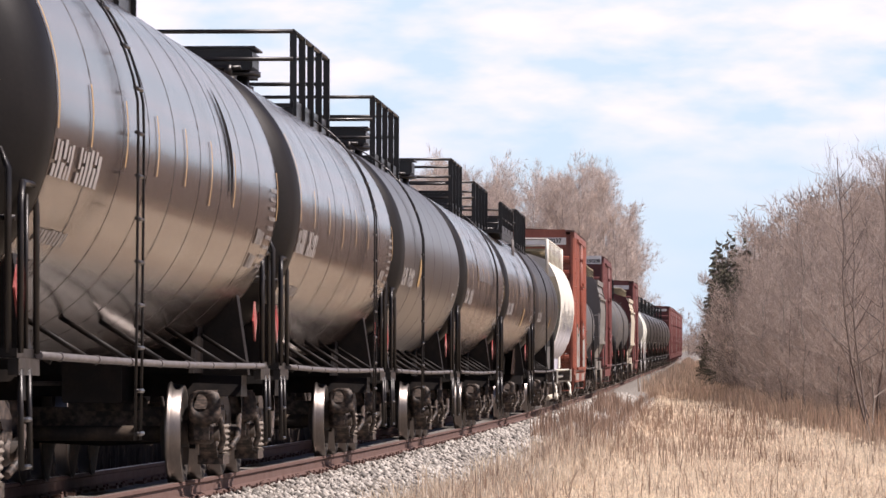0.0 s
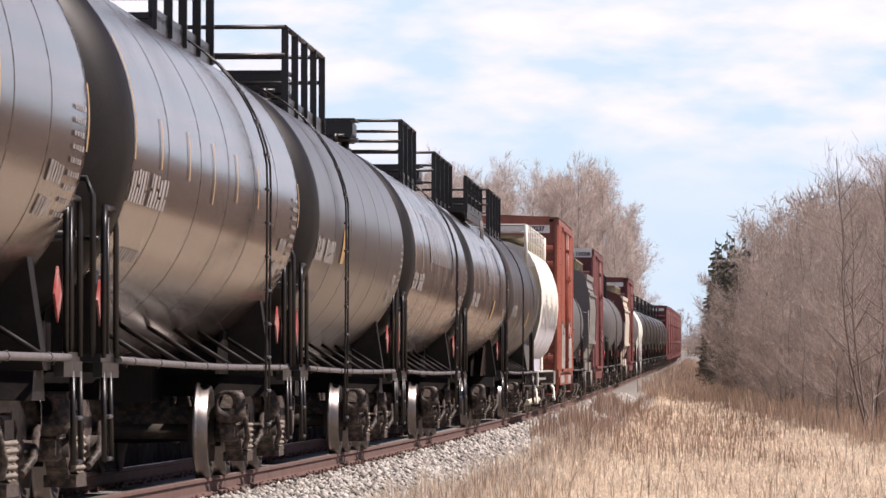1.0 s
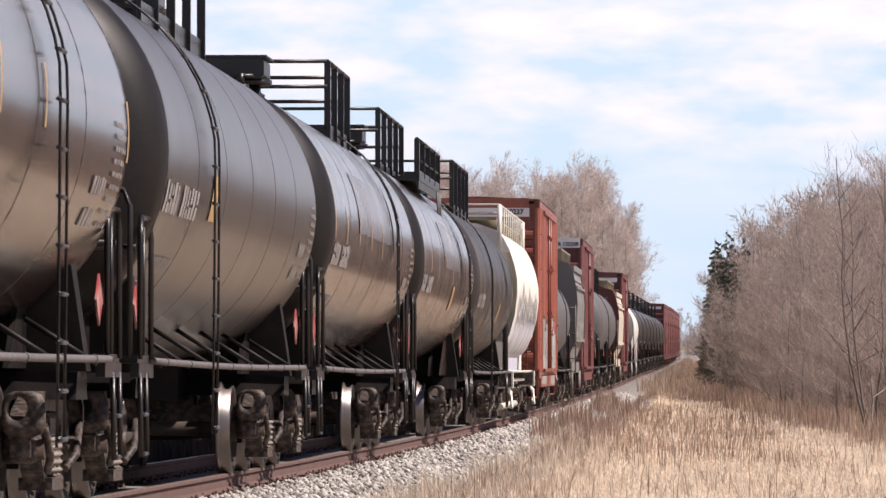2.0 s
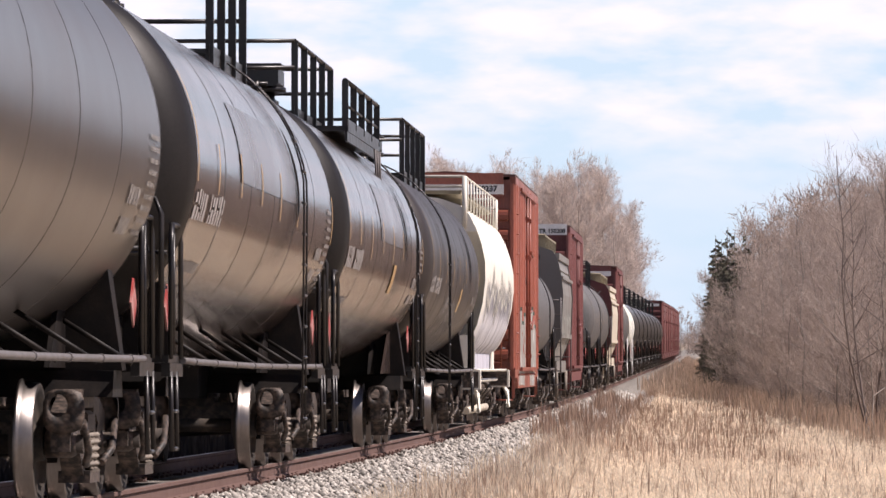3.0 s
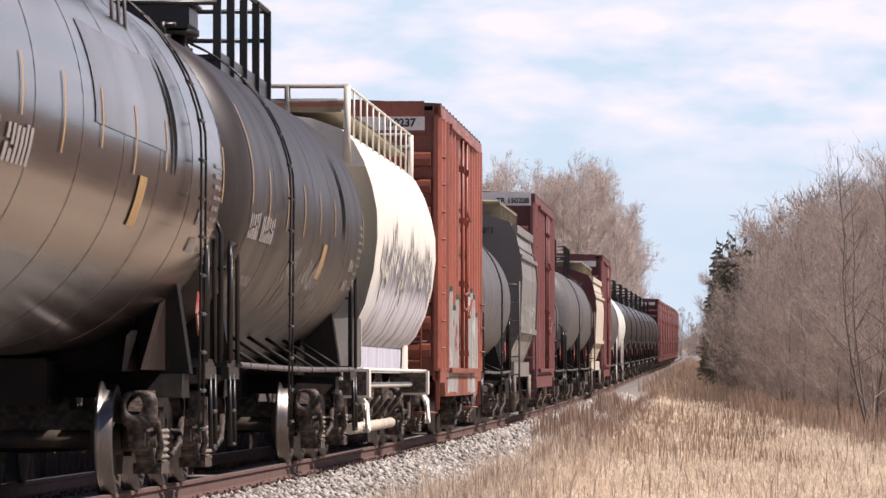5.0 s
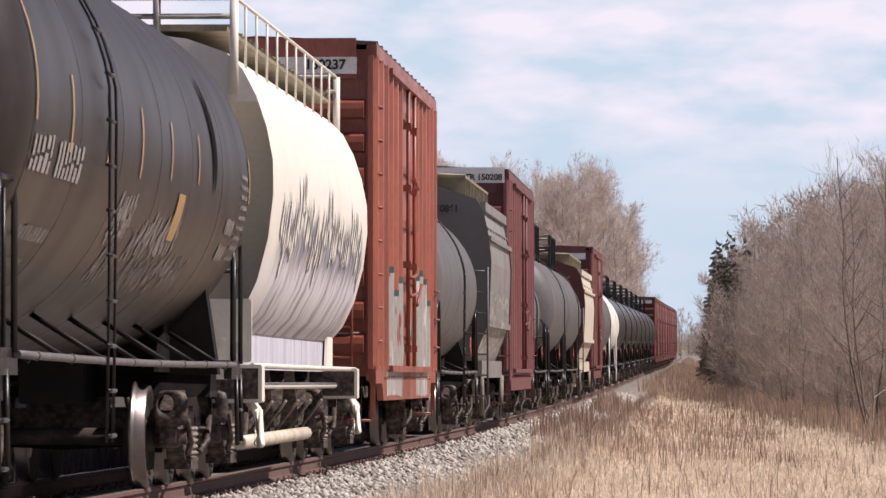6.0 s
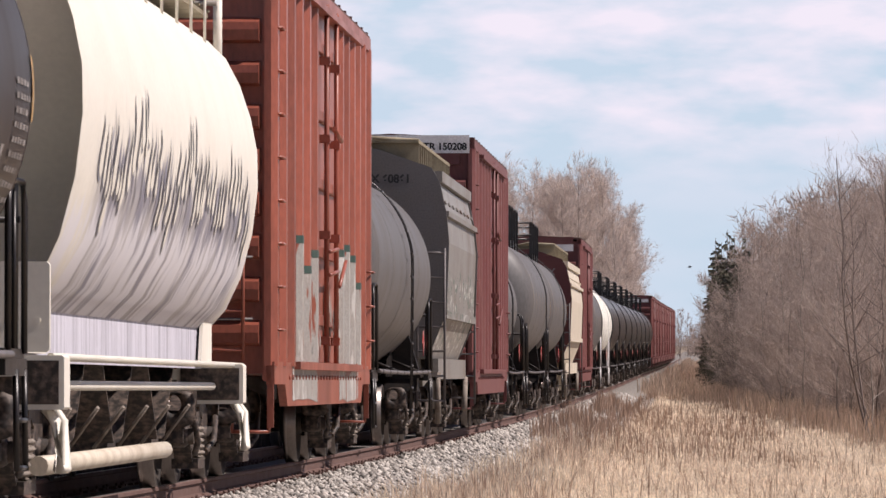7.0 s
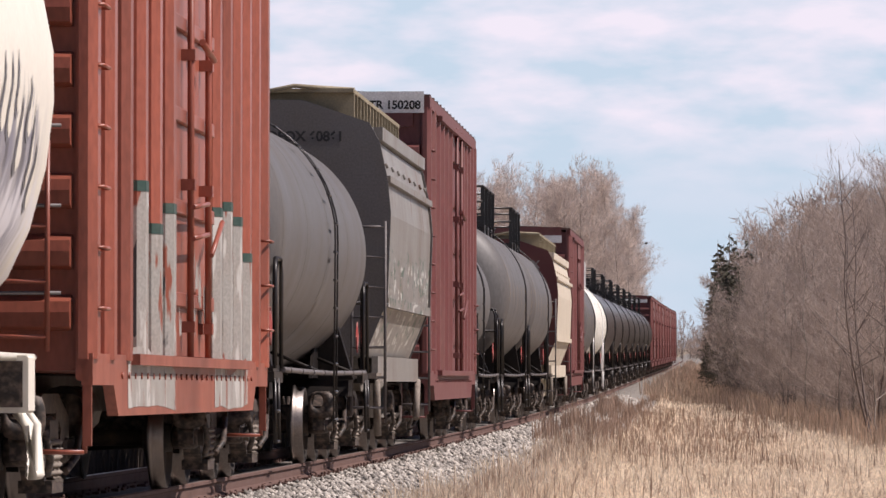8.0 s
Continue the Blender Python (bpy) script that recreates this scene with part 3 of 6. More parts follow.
    # long side pipes on slanting struts
    if pipe:
        for x in (-1, 1):
            bm = bmesh.new()
            n = 16
            pts = [(x * 1.45, -half + 1.5 + (length - 3.0) * i / n, 1.09 - 0.02 * math.sin(math.pi * i / n)) for i in range(n + 1)]
            tube(bm, pts, 0.027, 8)
            for i in range(1, n, 2):
                tube(bm, [(x * 1.45, pts[i][1] - 0.04, pts[i][2]), (x * 1.45, pts[i][1] + 0.04, pts[i][2])], 0.034, 8)
            part("side_pipe", bm, PIPE_GREY, car, "worn grey pipe handrail")
            for i in range(0, 7, 3 if paint is TANK_GREY else 1):
                bm = bmesh.new()
                yy = -half + 2.2 + (length - 4.4) * i / 6
                tube(bm, [(x * 1.44, yy, 1.05), (x * 0.85 * r / 1.57, yy, cz - math.sqrt(r * r - (0.85 * r / 1.57) ** 2) + 0.02)], 0.022, 6)
                part("strut", bm, BLACK_IRON, car)
    # ladder bent over the side
    lad = bmesh.new()
    for x in (-1, 1):
        for dy in (-0.19, 0.19):
            pts = [(x * (r + 0.05), ladder + dy, 0.50), (x * (r + 0.06), ladder + dy, 1.2), (x * (r + 0.07), ladder + dy, cz)]
            pts += [(x * (r + 0.08) * math.cos(radians(a)), ladder + dy, cz + (r + 0.08) * math.sin(radians(a))) for a in range(8, 70, 6)]
            tube(lad, pts, 0.011, 5)
        for i in range(12):
            zz = 0.55 + i * 0.31
            if zz < cz:
                p = (x * (r + 0.06), zz)
            else:
                a = min(1.2, (zz - cz) / r)
                p = (x * (r + 0.08) * math.cos(a), cz + (r + 0.08) * math.sin(a))
            tube(lad, [(p[0], ladder - 0.24, p[1]), (p[0], ladder + 0.24, p[1])], 0.016, 5)
    part("ladder", lad, iron, car)
    # top: deck, posts, rails, dome housing
    if platform:
        y0, y1, w = platform
        zt, zd = cz + r + 0.70, cz + r - 0.18
        bm = bmesh.new()
        for x in (-1, 1):
            box(bm, *sorted((x * w, x * (w - 0.42))), y0, y1, zd, zd + 0.05)
            box(bm, *sorted((x * w, x * (w - 0.03))), y0, y1, zd - 0.10, zd + 0.10)
        k = y0 + 0.06
        while k < y1:
            box(bm, -w, w, k, k + 0.05, zd - 0.06, zd - 0.005)
            k += 0.9
        part("top_deck", bm, iron, car)
        n = max(3, int(round((y1 - y0) / 1.45)))
        for x in (-1, 1):
            for i in range(n + 1):
                bm = bmesh.new()
                yy = y0 + 0.03 + (y1 - y0 - 0.06) * i / n
                box(bm, x * w - 0.04, x * w + 0.04, yy - 0.012, yy + 0.03, zd - 0.1, zt)
                part("rail_post", bm, iron, car)
            bm = bmesh.new()
            tube(bm, [(x * w, y0, zt), (x * w, y1, zt)], 0.03, 6)
            part("top_rail", bm, iron, car)
        for yy in (y0, y1):
            bm = bmesh.new()
            for zz in (zt, zt - 0.32):
                tube(bm, [(-w, yy, zz), (w, yy, zz)], 0.028, 6)
            part("cross_rail", bm, iron, car)
        by = (y0 + y1) / 2 if box_y is None else box_y
        bm = bmesh.new()
        n = 20
        for rr, za, zb in ((0.26, cz + r - 0.12, cz + r + 0.24), (0.40, cz + r + 0.24, cz + r + 0.30)):
            a = [bm.verts.new((rr * math.cos(2 * math.pi * i / n), by + rr * math.sin(2 * math.pi * i / n), za)) for i in range(n)]
            b = [bm.verts.new((rr * math.cos(2 * math.pi * i / n), by + rr * math.sin(2 * math.pi * i / n), zb)) for i in range(n)]
            for i in range(n):
                face(bm, (a[i], a[(i + 1) % n], b[(i + 1) % n], b[i]), 0, True)
            face(bm, a[::-1])
            face(bm, b)
        box(bm, -0.62, 0.34, by - 0.46, by + 0.46, cz + r + 0.30, cz + r + 0.55, 0, 0.04)
        box(bm, -0.66, 0.38, by - 0.50, by + 0.50, cz + r + 0.55, cz + r + 0.58, 0, 0.01)
        part("dome_housing", bm, iron, car)
        for dy in (-0.95, 1.0, 1.35):
            bm = bmesh.new()
            tube(bm, [(0.1, by + dy, cz + r - 0.05), (0.1, by + dy, cz + r + 0.20)], 0.10, 10)
            tube(bm, [(0.1, by + dy, cz + r + 0.20), (0.1, by + dy, cz + r + 0.33)], 0.05, 8)
            tube(bm, [(-0.05, by + dy, cz + r + 0.30), (0.25, by + dy, cz + r + 0.30)], 0.03, 6)
            part("valve", bm, iron, car)
    if overhang:
        y0, y1 = overhang
        zt, zd = cz + r + 0.33, cz + r - 0.30
        bm = bmesh.new()
        box(bm, 0.72, 1.26, y0, y1, zd, zd + 0.07)
        box(bm, 1.22, 1.25, y0, y1, zd - 0.12, zd + 0.16)
        part("side_deck", bm, iron, car)
        n = max(3, int(round((y1 - y0) / 1.5)))
        for i in range(n + 1):
            bm = bmesh.new()
            yy = y0 + 0.03 + (y1 - y0 - 0.06) * i / n
            box(bm, 1.18, 1.26, yy - 0.012, yy + 0.03, zd, zt)
            part("rail_post", bm, iron, car)
        bm = bmesh.new()
        tube(bm, [(1.22, y0, zt), (1.22, y1, zt)], 0.03, 6)
        tube(bm, [(1.22, y0, zt - 0.30), (1.22, y1, zt - 0.30)], 0.018, 6)
        part("top_rail", bm, iron, car)
        for dy in (0.0, 0.45, 0.9):
            bm = bmesh.new()
            tube(bm, [(1.26, y1 - 1.0 + dy, zd), (1.28, y1 - 1.0 + dy, zd - 0.55)], 0.016, 5)
            part("deck_hanger", bm, PIPE_GREY, car)
    # belly fittings: outlet valve, brake reservoir, rods
    bm = bmesh.new()
    tube(bm, [(0, 0.2, cz - r + 0.05), (0, 0.2, cz - r - 0.28)], 0.16, 12)
    tube(bm, [(0, 0.2, cz - r - 0.28), (0, 0.2, cz - r - 0.42)], 0.09, 10)
    tube(bm, [(-0.3, -half + 2.5, 0.92), (-0.3, half - 2.5, 0.92)], 0.025, 6)
    part("outlet_valve", bm, BLACK_IRON, car)
    bm = bmesh.new()
    tube(bm, [(0.45, -tc + 1.9, 0.86), (0.45, -tc + 3.0, 0.86)], 0.21, 14)
    tube(bm, [(0.45, -tc + 2.2, 1.05), (0.45, -tc + 2.2, cz - r + 0.2)], 0.03, 6)
    part("brake_reservoir", bm, BLACK_IRON, car)
    # lettering too worn to read, reflective strips
    rr = r + 0.011
    if words:
        m0 = -h + 0.10
        bm = bmesh.new()
        marks(bm, rng, rr, cz, m0, m0 + 1.0, cz - 0.47, cz - 0.18, 1, 0, 0.9)
        marks(bm, rng, rr, cz, m0 + 1.3, m0 + 2.6, cz - 0.47, cz - 0.18, 1, 0, 0.9)
        tagged(part("marking", bm, MARK_WHITE, car, "worn white stencilled marks"), kind="stuff")
        bm = bmesh.new()
        marks(bm, rng, rr, cz, m0 + 0.6, m0 + 2.2, cz - 0.88, cz - 0.72, 1)
        marks(bm, rng, rr, cz, m0 + 0.6, m0 + 1.9, cz - 1.05, cz - 0.93, 1)
        marks(bm, rng, rr, cz, h - 1.7, h - 1.0, cz - 0.50, cz - 0.34, 1, 0, 0.9)
        marks(bm, rng, rr, cz, h - 1.7, h - 1.1, cz - 0.72, cz - 0.56, 1, 0, 0.9)
        marks(bm, rng, rr, cz, h - 0.75, h - 0.15, cz - 0.70, cz + 0.10, 9, 0, 0.45)
        tagged(part("marking", bm, MARK_FADED, car, "faded grey stencilled data panel"), kind="stuff")
    if strips:
        for i, yy in enumerate([-h + 0.02] + [-h + 1.9 + k * 2.15 for k in range(int((2 * h - 2.5) / 2.15))] + [h - 0.05]):
            bm = bmesh.new()
            a = (-6, 28) if i == 0 else (-9 + rng.uniform(-3, 3), 8)
            patch(bm, rr, cz, yy, yy + 0.075, a[0], a[1])
            part("reflective_strip", bm, MARK_YELLOW, car, "worn yellow reflective strip")
    if square is not None:
        bm = bmesh.new()
        patch(bm, rr, cz, square[0], square[0] + 0.5, square[1] - 7, square[1] + 7)
        part("yellow_panel", bm, MARK_YELLOW, car, "faded yellow painted panel")
    if slot is not None:
        bm = bmesh.new()
        n = 12
        rows = []
        for i in range(n + 1):
            a, w = radians(-7 + 36 * i / n), 0.02 + 0.15 * math.sin(math.pi * i / n) ** 0.6
            rows.append([bm.verts.new(((rr + 0.004) * math.cos(a), slot + 0.1 + d * w, cz + (rr + 0.004) * math.sin(a))) for d in (-1, 1)])
        for p, q in zip(rows, rows[1:]):
            face(bm, (p[0], p[1], q[1], q[0]), 0, True)
        part("dark_streak", bm, STREAK_BLACK, car, "matt black run of old product")
    if patch_panel:
        bm = bmesh.new()
        patch(bm, rr - 0.004, cz, patch_panel[0], patch_panel[1], -1, 26)
        part("repaint_patch", bm, TANK_PATCH, car, "dull grey repainted patch")
    if scribble:
        for k in range(scribble):
            bm = bmesh.new()
            yy, ang = rng.uniform(-2.4, 4.2), rng.uniform(-40, -20)
            last = None
            for q in range(14):
                yy += rng.uniform(0.02, 0.13)
                ang2 = ang + (7 if q % 2 else -5) * rng.uniform(0.4, 1.2)
                cs = [(rr * math.cos(radians(ang2)), yy + d, cz + rr * math.sin(radians(ang2))) for d in (-0.03, 0.03)]
                pair = [bm.verts.new(c) for c in cs]
                if last:
                    face(bm, (last[0], last[1], pair[1], pair[0]))
                last = pair
            part("scrawl", bm, MARK_FADED, car, "pale scratchy spray-paint scrawl")
    if cradle:
        for x in (-1, 1):
            for s in (-1, 1):
                bm = bmesh.new()
                plate(bm, [(s * (tc - 1.7), 1.03), (s * (tc + 0.9), 1.03), (s * (tc + 0.9), 1.72), (s * (tc + 0.1), 1.72)][::s], x * 1.12 - 0.02, x * 1.12 + 0.02)
                part("cradle_plate", bm, paint, car)
    return car


def end_ladder(car, mat, x, y, z0, z1, along, label=""):
    """Rungs between two stiles; along: 'x' for an end, 'y' for a side."""
    bm = bmesh.new()
    d = Vector((0.21, 0, 0)) if along == "x" else Vector((0, 0.21, 0))
    c = Vector((x, y, 0))
    for s in (-1, 1):
        tube(bm, [c + s * d + Vector((0, 0, z0)), c + s * d + Vector((0, 0, z1))], 0.02, 5)
    z = z0 + 0.1
    while z < z1:
        tube(bm, [c - d + Vector((0, 0, z)), c + d + Vector((0, 0, z))], 0.017, 5)
        z += 0.38
    return part("ladder", bm, mat, car, label)


def box_car(length, body, paint, label, number, white_corner=True, seed=3, silver=False, stripe=False, panel=(4.80, 5.01, 1.26), dc=0.95, ribs=(5, 4), near_truck=1.75):
    """An outside-post boxcar: ribbed sides, plug door with its rods, corrugated ends, white upper end panel."""
    rng = random.Random(seed)
    car = thing("box_car", label, "boxcar", "freight train cars")
    b, half = body / 2, length / 2
    W, z0, z1 = 1.40, 1.02, 5.11
    bm = bmesh.new()
    box(bm, -W, W, -b + 0.06, b - 0.06, z0, z1)
    part("body", bm, paint, car)
    # side sills, fish-bellied in the middle
    for s in (-1, 1):
        bm = bmesh.new()
        plate(bm, [(-b, 0.92), (-b + 1.3, 0.92), (-b + 1.6, 0.70), (-b + 4.6, 0.70), (b - 4.6, 0.70), (b - 1.6, 0.70), (b - 1.3, 0.92), (b, 0.92), (b, 1.14), (-b, 1.14)], s * 1.46 - 0.04, s * 1.46 + 0.04)
        for k in range(26):
            yy = -b + 1.8 + k * (body - 3.6) / 25
            tube(bm, [(s * 1.50, yy, 0.99), (s * 1.515, yy, 0.99)], 0.025, 5)
        part("side_sill", bm, paint, car)
        bm = bmesh.new()
        plate(bm, [(-b, z1 - 0.10), (b, z1 - 0.10), (b, z1 + 0.06), (-b, z1 + 0.06)], s * 1.455 - 0.055, s * 1.455 + 0.055)
        part("top_chord", bm, paint, car)
    def hat(bm, s, yy, za, zb, off):
        x = s * (W + off)
        prof = [(x, yy - 0.175 - off), (x + s * 0.065, yy - 0.17 - off), (x + s * 0.125, yy - 0.09 - off), (x + s * 0.125, yy + 0.09 + off), (x + s * 0.065, yy + 0.17 + off), (x, yy + 0.175 + off)]
        lo = [bm.verts.new((px, py, za)) for px, py in prof]
        hi = [bm.verts.new((px, py, zb)) for px, py in prof]
        for k in range(len(prof) - 1):
            face(bm, (lo[k], lo[k + 1], hi[k + 1], hi[k]))
        face(bm, lo)
        face(bm, hi[::-1])
        bmesh.ops.recalc_face_normals(bm, faces=bm.faces)

    # side posts: hat-section ribs, denser than the panels between; the door bay is in the middle
    door = 1.75
    for s in (-1, 1):
        for side in (-1, 1):
            n = ribs[0] if side < 0 else ribs[1]
            for i in range(n + 1):
                ya, yb = dc + side * (door + 0.22), side * (b - 0.16)
                yy = ya + (yb - ya) * i / n
                bm = bmesh.new()
                hat(bm, s, yy, 1.10, z1 - 0.08, 0.0)
                part("side_post", bm, paint, car)
        # plug door
        bm = bmesh.new()
        box(bm, *sorted((s * W, s * (W + 0.055))), dc - door, dc + door, 1.16, z1 - 0.16)
        dr = part("door", bm, paint, car)
        for k in range(5):
            zz = 1.55 + k * 0.74
            bm = bmesh.new()
            box(bm, *sorted((s * (W + 0.055), s * (W + 0.095))), dc - door + 0.1, dc + door - 0.1, zz, zz + 0.12, 0, 0.01)
            part("door_rib", bm, paint, dr)
        for yy in (dc - 0.75, dc + 0.75):
            bm = bmesh.new()
            tube(bm, [(s * (W + 0.13), yy, 1.12), (s * (W + 0.13), yy, z1 - 0.05)], 0.03, 6)
            part("door_rod", bm, paint, dr)
            for zz in (1.35, 2.5, 3.55, 4.4):
                bm = bmesh.new()
                box(bm, *sorted((s * (W + 0.05), s * (W + 0.17))), yy - 0.06, yy + 0.06, zz, zz + 0.09)
                part("rod_bracket", bm, paint, dr)
        for ya, za, yb, zb, rr in ((-1.15, 2.1, -0.1, 2.16, 0.022), (-1.15, 2.35, -0.1, 2.41, 0.022), (0.4, 2.0, 1.15, 2.3, 0.022), (-0.4, 3.72, 0.4, 3.62, 0.03)):
            bm = bmesh.new()
            tube(bm, [(s * (W + 0.19), dc + ya, za), (s * (W + 0.21), dc + yb, zb)], rr, 6)
            part("door_handle", bm, paint, dr)
        bm = bmesh.new()
        box(bm, *sorted((s * (W + 0.04), s * (W + 0.17))), -b + 2.4, b - 2.4, 1.07, 1.15)
        box(bm, *sorted((s * (W + 0.04), s * (W + 0.17))), -b + 2.4, b - 2.4, z1 - 0.17, z1 - 0.10)
        part("door_track", bm, paint, car)
        for k, yy in enumerate((-b + 0.28, b - 0.28)):
            for zz in [1.45 + i * 0.42 for i in range(8 if k == 0 else 3)]:
                bm = bmesh.new()
                tube(bm, [(s * (W + 0.08), yy - 0.2, zz), (s * (W + 0.16), yy - 0.2, zz), (s * (W + 0.16), yy + 0.2, zz), (s * (W + 0.08), yy + 0.2, zz)], 0.014, 5)
                part("grab_iron", bm, paint, car)
    # ends: horizontal corrugations with rounded ends between corner posts
    for s in (-1, 1):
        y = s * (b - 0.06)
        for k in range(8):
            bm = bmesh.new()
            zc = 1.42 + k * 0.42
            for x0, x1 in ((-1.35, -0.40), (-0.30, 0.30), (0.40, 1.35)):
                prof = [(y, zc - 0.125), (y + s * 0.15, zc - 0.10), (y + s * 0.165, zc), (y + s * 0.15, zc + 0.075), (y, zc + 0.125)]
                lo = [bm.verts.new((x0, *p)) for p in prof]
                hi = [bm.verts.new((x1, *p)) for p in prof]
                for j in range(len(prof) - 1):
                    face(bm, (lo[j], lo[j + 1], hi[j + 1], hi[j]))
                face(bm, lo)
                face(bm, hi)
            bmesh.ops.recalc_face_normals(bm, faces=bm.faces)
            part("end_corrugation", bm, paint, car)
        for x in (-1, 1):
            bm = bmesh.new()
            box(bm, *sorted((x * 1.38, x * 1.47)), *sorted((s * b, s * (b - 0.16))), 0.95, z1 + 0.06, 0, 0.02)
            part("corner_post", bm, paint, car)
            bm = bmesh.new()
            for dx in (0.0, 0.36):
                tube(bm, [(x * (1.44 - dx), s * (b - 0.04), 0.95), (x * (1.44 - dx), s * (b - 0.04), 0.45)], 0.02, 5)
            tube(bm, [(x * 1.44, s * (b - 0.04), 0.46), (x * 1.08, s * (b - 0.04), 0.46)], 0.02, 5)
            plate(bm, [(s * (b - 0.06), 0.5), (s * (b - 0.02), 0.5), (s * (b - 0.02), 0.95), (s * (b - 0.06), 0.95)][::s], x * 1.46 - 0.03, x * 1.46 + 0.03)
            part("sill_step", bm, paint, car)
        end_ladder(car, paint, 1.0, s * (b + 0.20), 1.15, 2.6, "x")
        bm = bmesh.new()
        for zz in (1.55, 2.15, 2.7):
            tube(bm, [(-1.3, s * (b + 0.18), zz), (1.3, s * (b + 0.18), zz)], 0.014, 5)
        part("end_grab_rail", bm, PIPE_GREY, car)
        bm = bmesh.new()
        tube(bm, [(-0.6, s * (b + 0.10), 1.9), (-0.6, s * (b + 0.18), 1.9)], 0.28, 18)
        part("hand_brake_wheel", bm, BLACK_IRON, car)
        if white_corner:
            bm = bmesh.new()
            box(bm, -1.25, 1.25, *sorted((s * (b - 0.06), s * (b + 0.02))), 4.74, z1 + 0.14)
            part("end_plate", bm, paint, car)
            bm = bmesh.new()
            box(bm, -1.0, panel[2], *sorted((s * (b + 0.021), s * (b + 0.03))), panel[0], panel[1])
            part("end_panel", bm, PANEL_WHITE, car, "white painted panel with the car number")
            if number and s < 0:
                lettering(number, 0.17, pose(0.61, -b - 0.034, panel[0] + 0.06, 90, 0, 0), MARK_BLACK, car, label="black stencilled number " + number)
        part("coupler", coupler_bm(s * (half - 0.22), s), DUSTY_IRON, car)
        bm = bmesh.new()
        box(bm, -0.32, 0.32, *sorted((s * (half - 0.7), s * (b - 3.4))), 0.72, 1.04, 0, 0.02)
        part("end_sill", bm, BLACK_IRON, car)
        truck(car, s * (b - (near_truck if s < 0 else 1.75)))
    # roof with cross ribs
    bm = bmesh.new()
    prism(bm, [(-1.5, z1 + 0.06), (1.5, z1 + 0.06), (1.5, z1 + 0.09), (0, z1 + 0.16), (-1.5, z1 + 0.09)], -b, b)
    roof = part("roof", bm, BOX_ROOF, car, "dark rusty roof with cross ribs")
    for k in range(15):
        yy = -b + 0.4 + k * (body - 0.8) / 14
        bm = bmesh.new()
        prism(bm, [(-1.5, z1 + 0.085), (1.5, z1 + 0.085), (1.5, z1 + 0.12), (0, z1 + 0.19), (-1.5, z1 + 0.12)], yy - 0.05, yy + 0.05)
        part("roof_rib", bm, BOX_ROOF, roof)
    bm = bmesh.new()
    box(bm, -0.4, 0.4, -b + 3.0, b - 3.0, 0.70, 1.02, 0, 0.02)
    tube(bm, [(0.6, -1.6, 0.72), (0.6, -0.5, 0.72)], 0.2, 12)
    part("centre_sill", bm, BLACK_IRON, car)
    # spray paint over the lower sides: each piece is a thin skin on the face that carries it
    if silver:
        def skin(y0, y1, za, zb, x, mat, name="spray_paint"):
            bm = bmesh.new()
            n = 5
            lo = [bm.verts.new((x, y0 + (y1 - y0) * i / n, za + rng.uniform(-0.03, 0.03))) for i in range(n + 1)]
            hi = [bm.verts.new((x, y0 + (y1 - y0) * i / n, zb + rng.uniform(-0.16, 0.10))) for i in range(n + 1)]
            for i in range(n):
                face(bm, (lo[i], lo[i + 1], hi[i + 1], hi[i]))
            part(name, bm, mat, car, "sprayed graffiti paint" if mat is not GRAFF_GREEN else "green sprayed outline")
        for side, tops in ((-1, (2.32, 2.13, 2.42)), (1, (2.42, 2.50, 2.40, 2.10))):
            n = ribs[0] if side < 0 else ribs[1]
            for i, tt in enumerate(tops):
                ya, yb = dc + side * (door + 0.22), side * (b - 0.16)
                yy = ya + (yb - ya) * i / n
                bm = bmesh.new()
                hat(bm, 1, yy, 1.12, tt, 0.003)
                part("spray_paint", bm, SPRAY_SILVER, car, "silver graffiti paint, worn through to red")
                bm = bmesh.new()
                hat(bm, 1, yy, tt - 0.05, tt + 0.03, 0.006)
                part("spray_paint", bm, GRAFF_GREEN, car, "dark green sprayed cap of a letter")
                # dark letter shade on the flank of some ribs
                if i != 1 or side > 0:
                    bm = bmesh.new()
                    za, zb = (1.25, tt - 0.45) if i == 2 else (1.6, tt - 0.5) if side < 0 else (1.32, 1.5)
                    x0, x1 = W + 0.005, W + 0.067
                    m = 5
                    lo = [(x0 + (x1 - x0) * k / m, yy - 0.180 + 0.005 * k / m) for k in range(m + 1)]
                    vs = [(bm.verts.new((px, py - 0.006, za + rng.uniform(0, 0.08))), bm.verts.new((px, py - 0.006, zb + rng.uniform(-0.1, 0.06)))) for px, py in lo]
                    for p, q in zip(vs, vs[1:]):
                        face(bm, (p[0], q[0], q[1], p[1]))
                    part("spray_paint", bm, GRAFF_DARK, car, "dark sprayed shade of a letter")
                if i < len(tops) - 1:
                    skin(*sorted((yy + side * 0.17, yy + side * 0.9)), 1.16, tt - rng.uniform(0.1, 0.3), W + 0.004, SPRAY_SILVER)
            skin(*sorted((dc + side * (door - 0.1), side * (b - 2.2))), 0.74, 1.12, 1.504, SPRAY_SILVER)
        for k in range(7):
            y0 = dc + rng.uniform(-1.5, 1.1)
            zz = rng.uniform(1.25, 1.9)
            skin(y0, y0 + rng.uniform(0.15, 0.4), zz, zz + rng.uniform(0.2, 0.45), W + 0.099, rng.choice([SPRAY_SILVER, SPRAY_SILVER, GRAFF_DARK]))
    if stripe:
        bm = bmesh.new()
        box(bm, W + 0.130, W + 0.142, b - 1.3, b - 0.4, 1.2, 4.8)
        part("white_stripe", bm, MARK_WHITE, car, "white painted band")
    return car


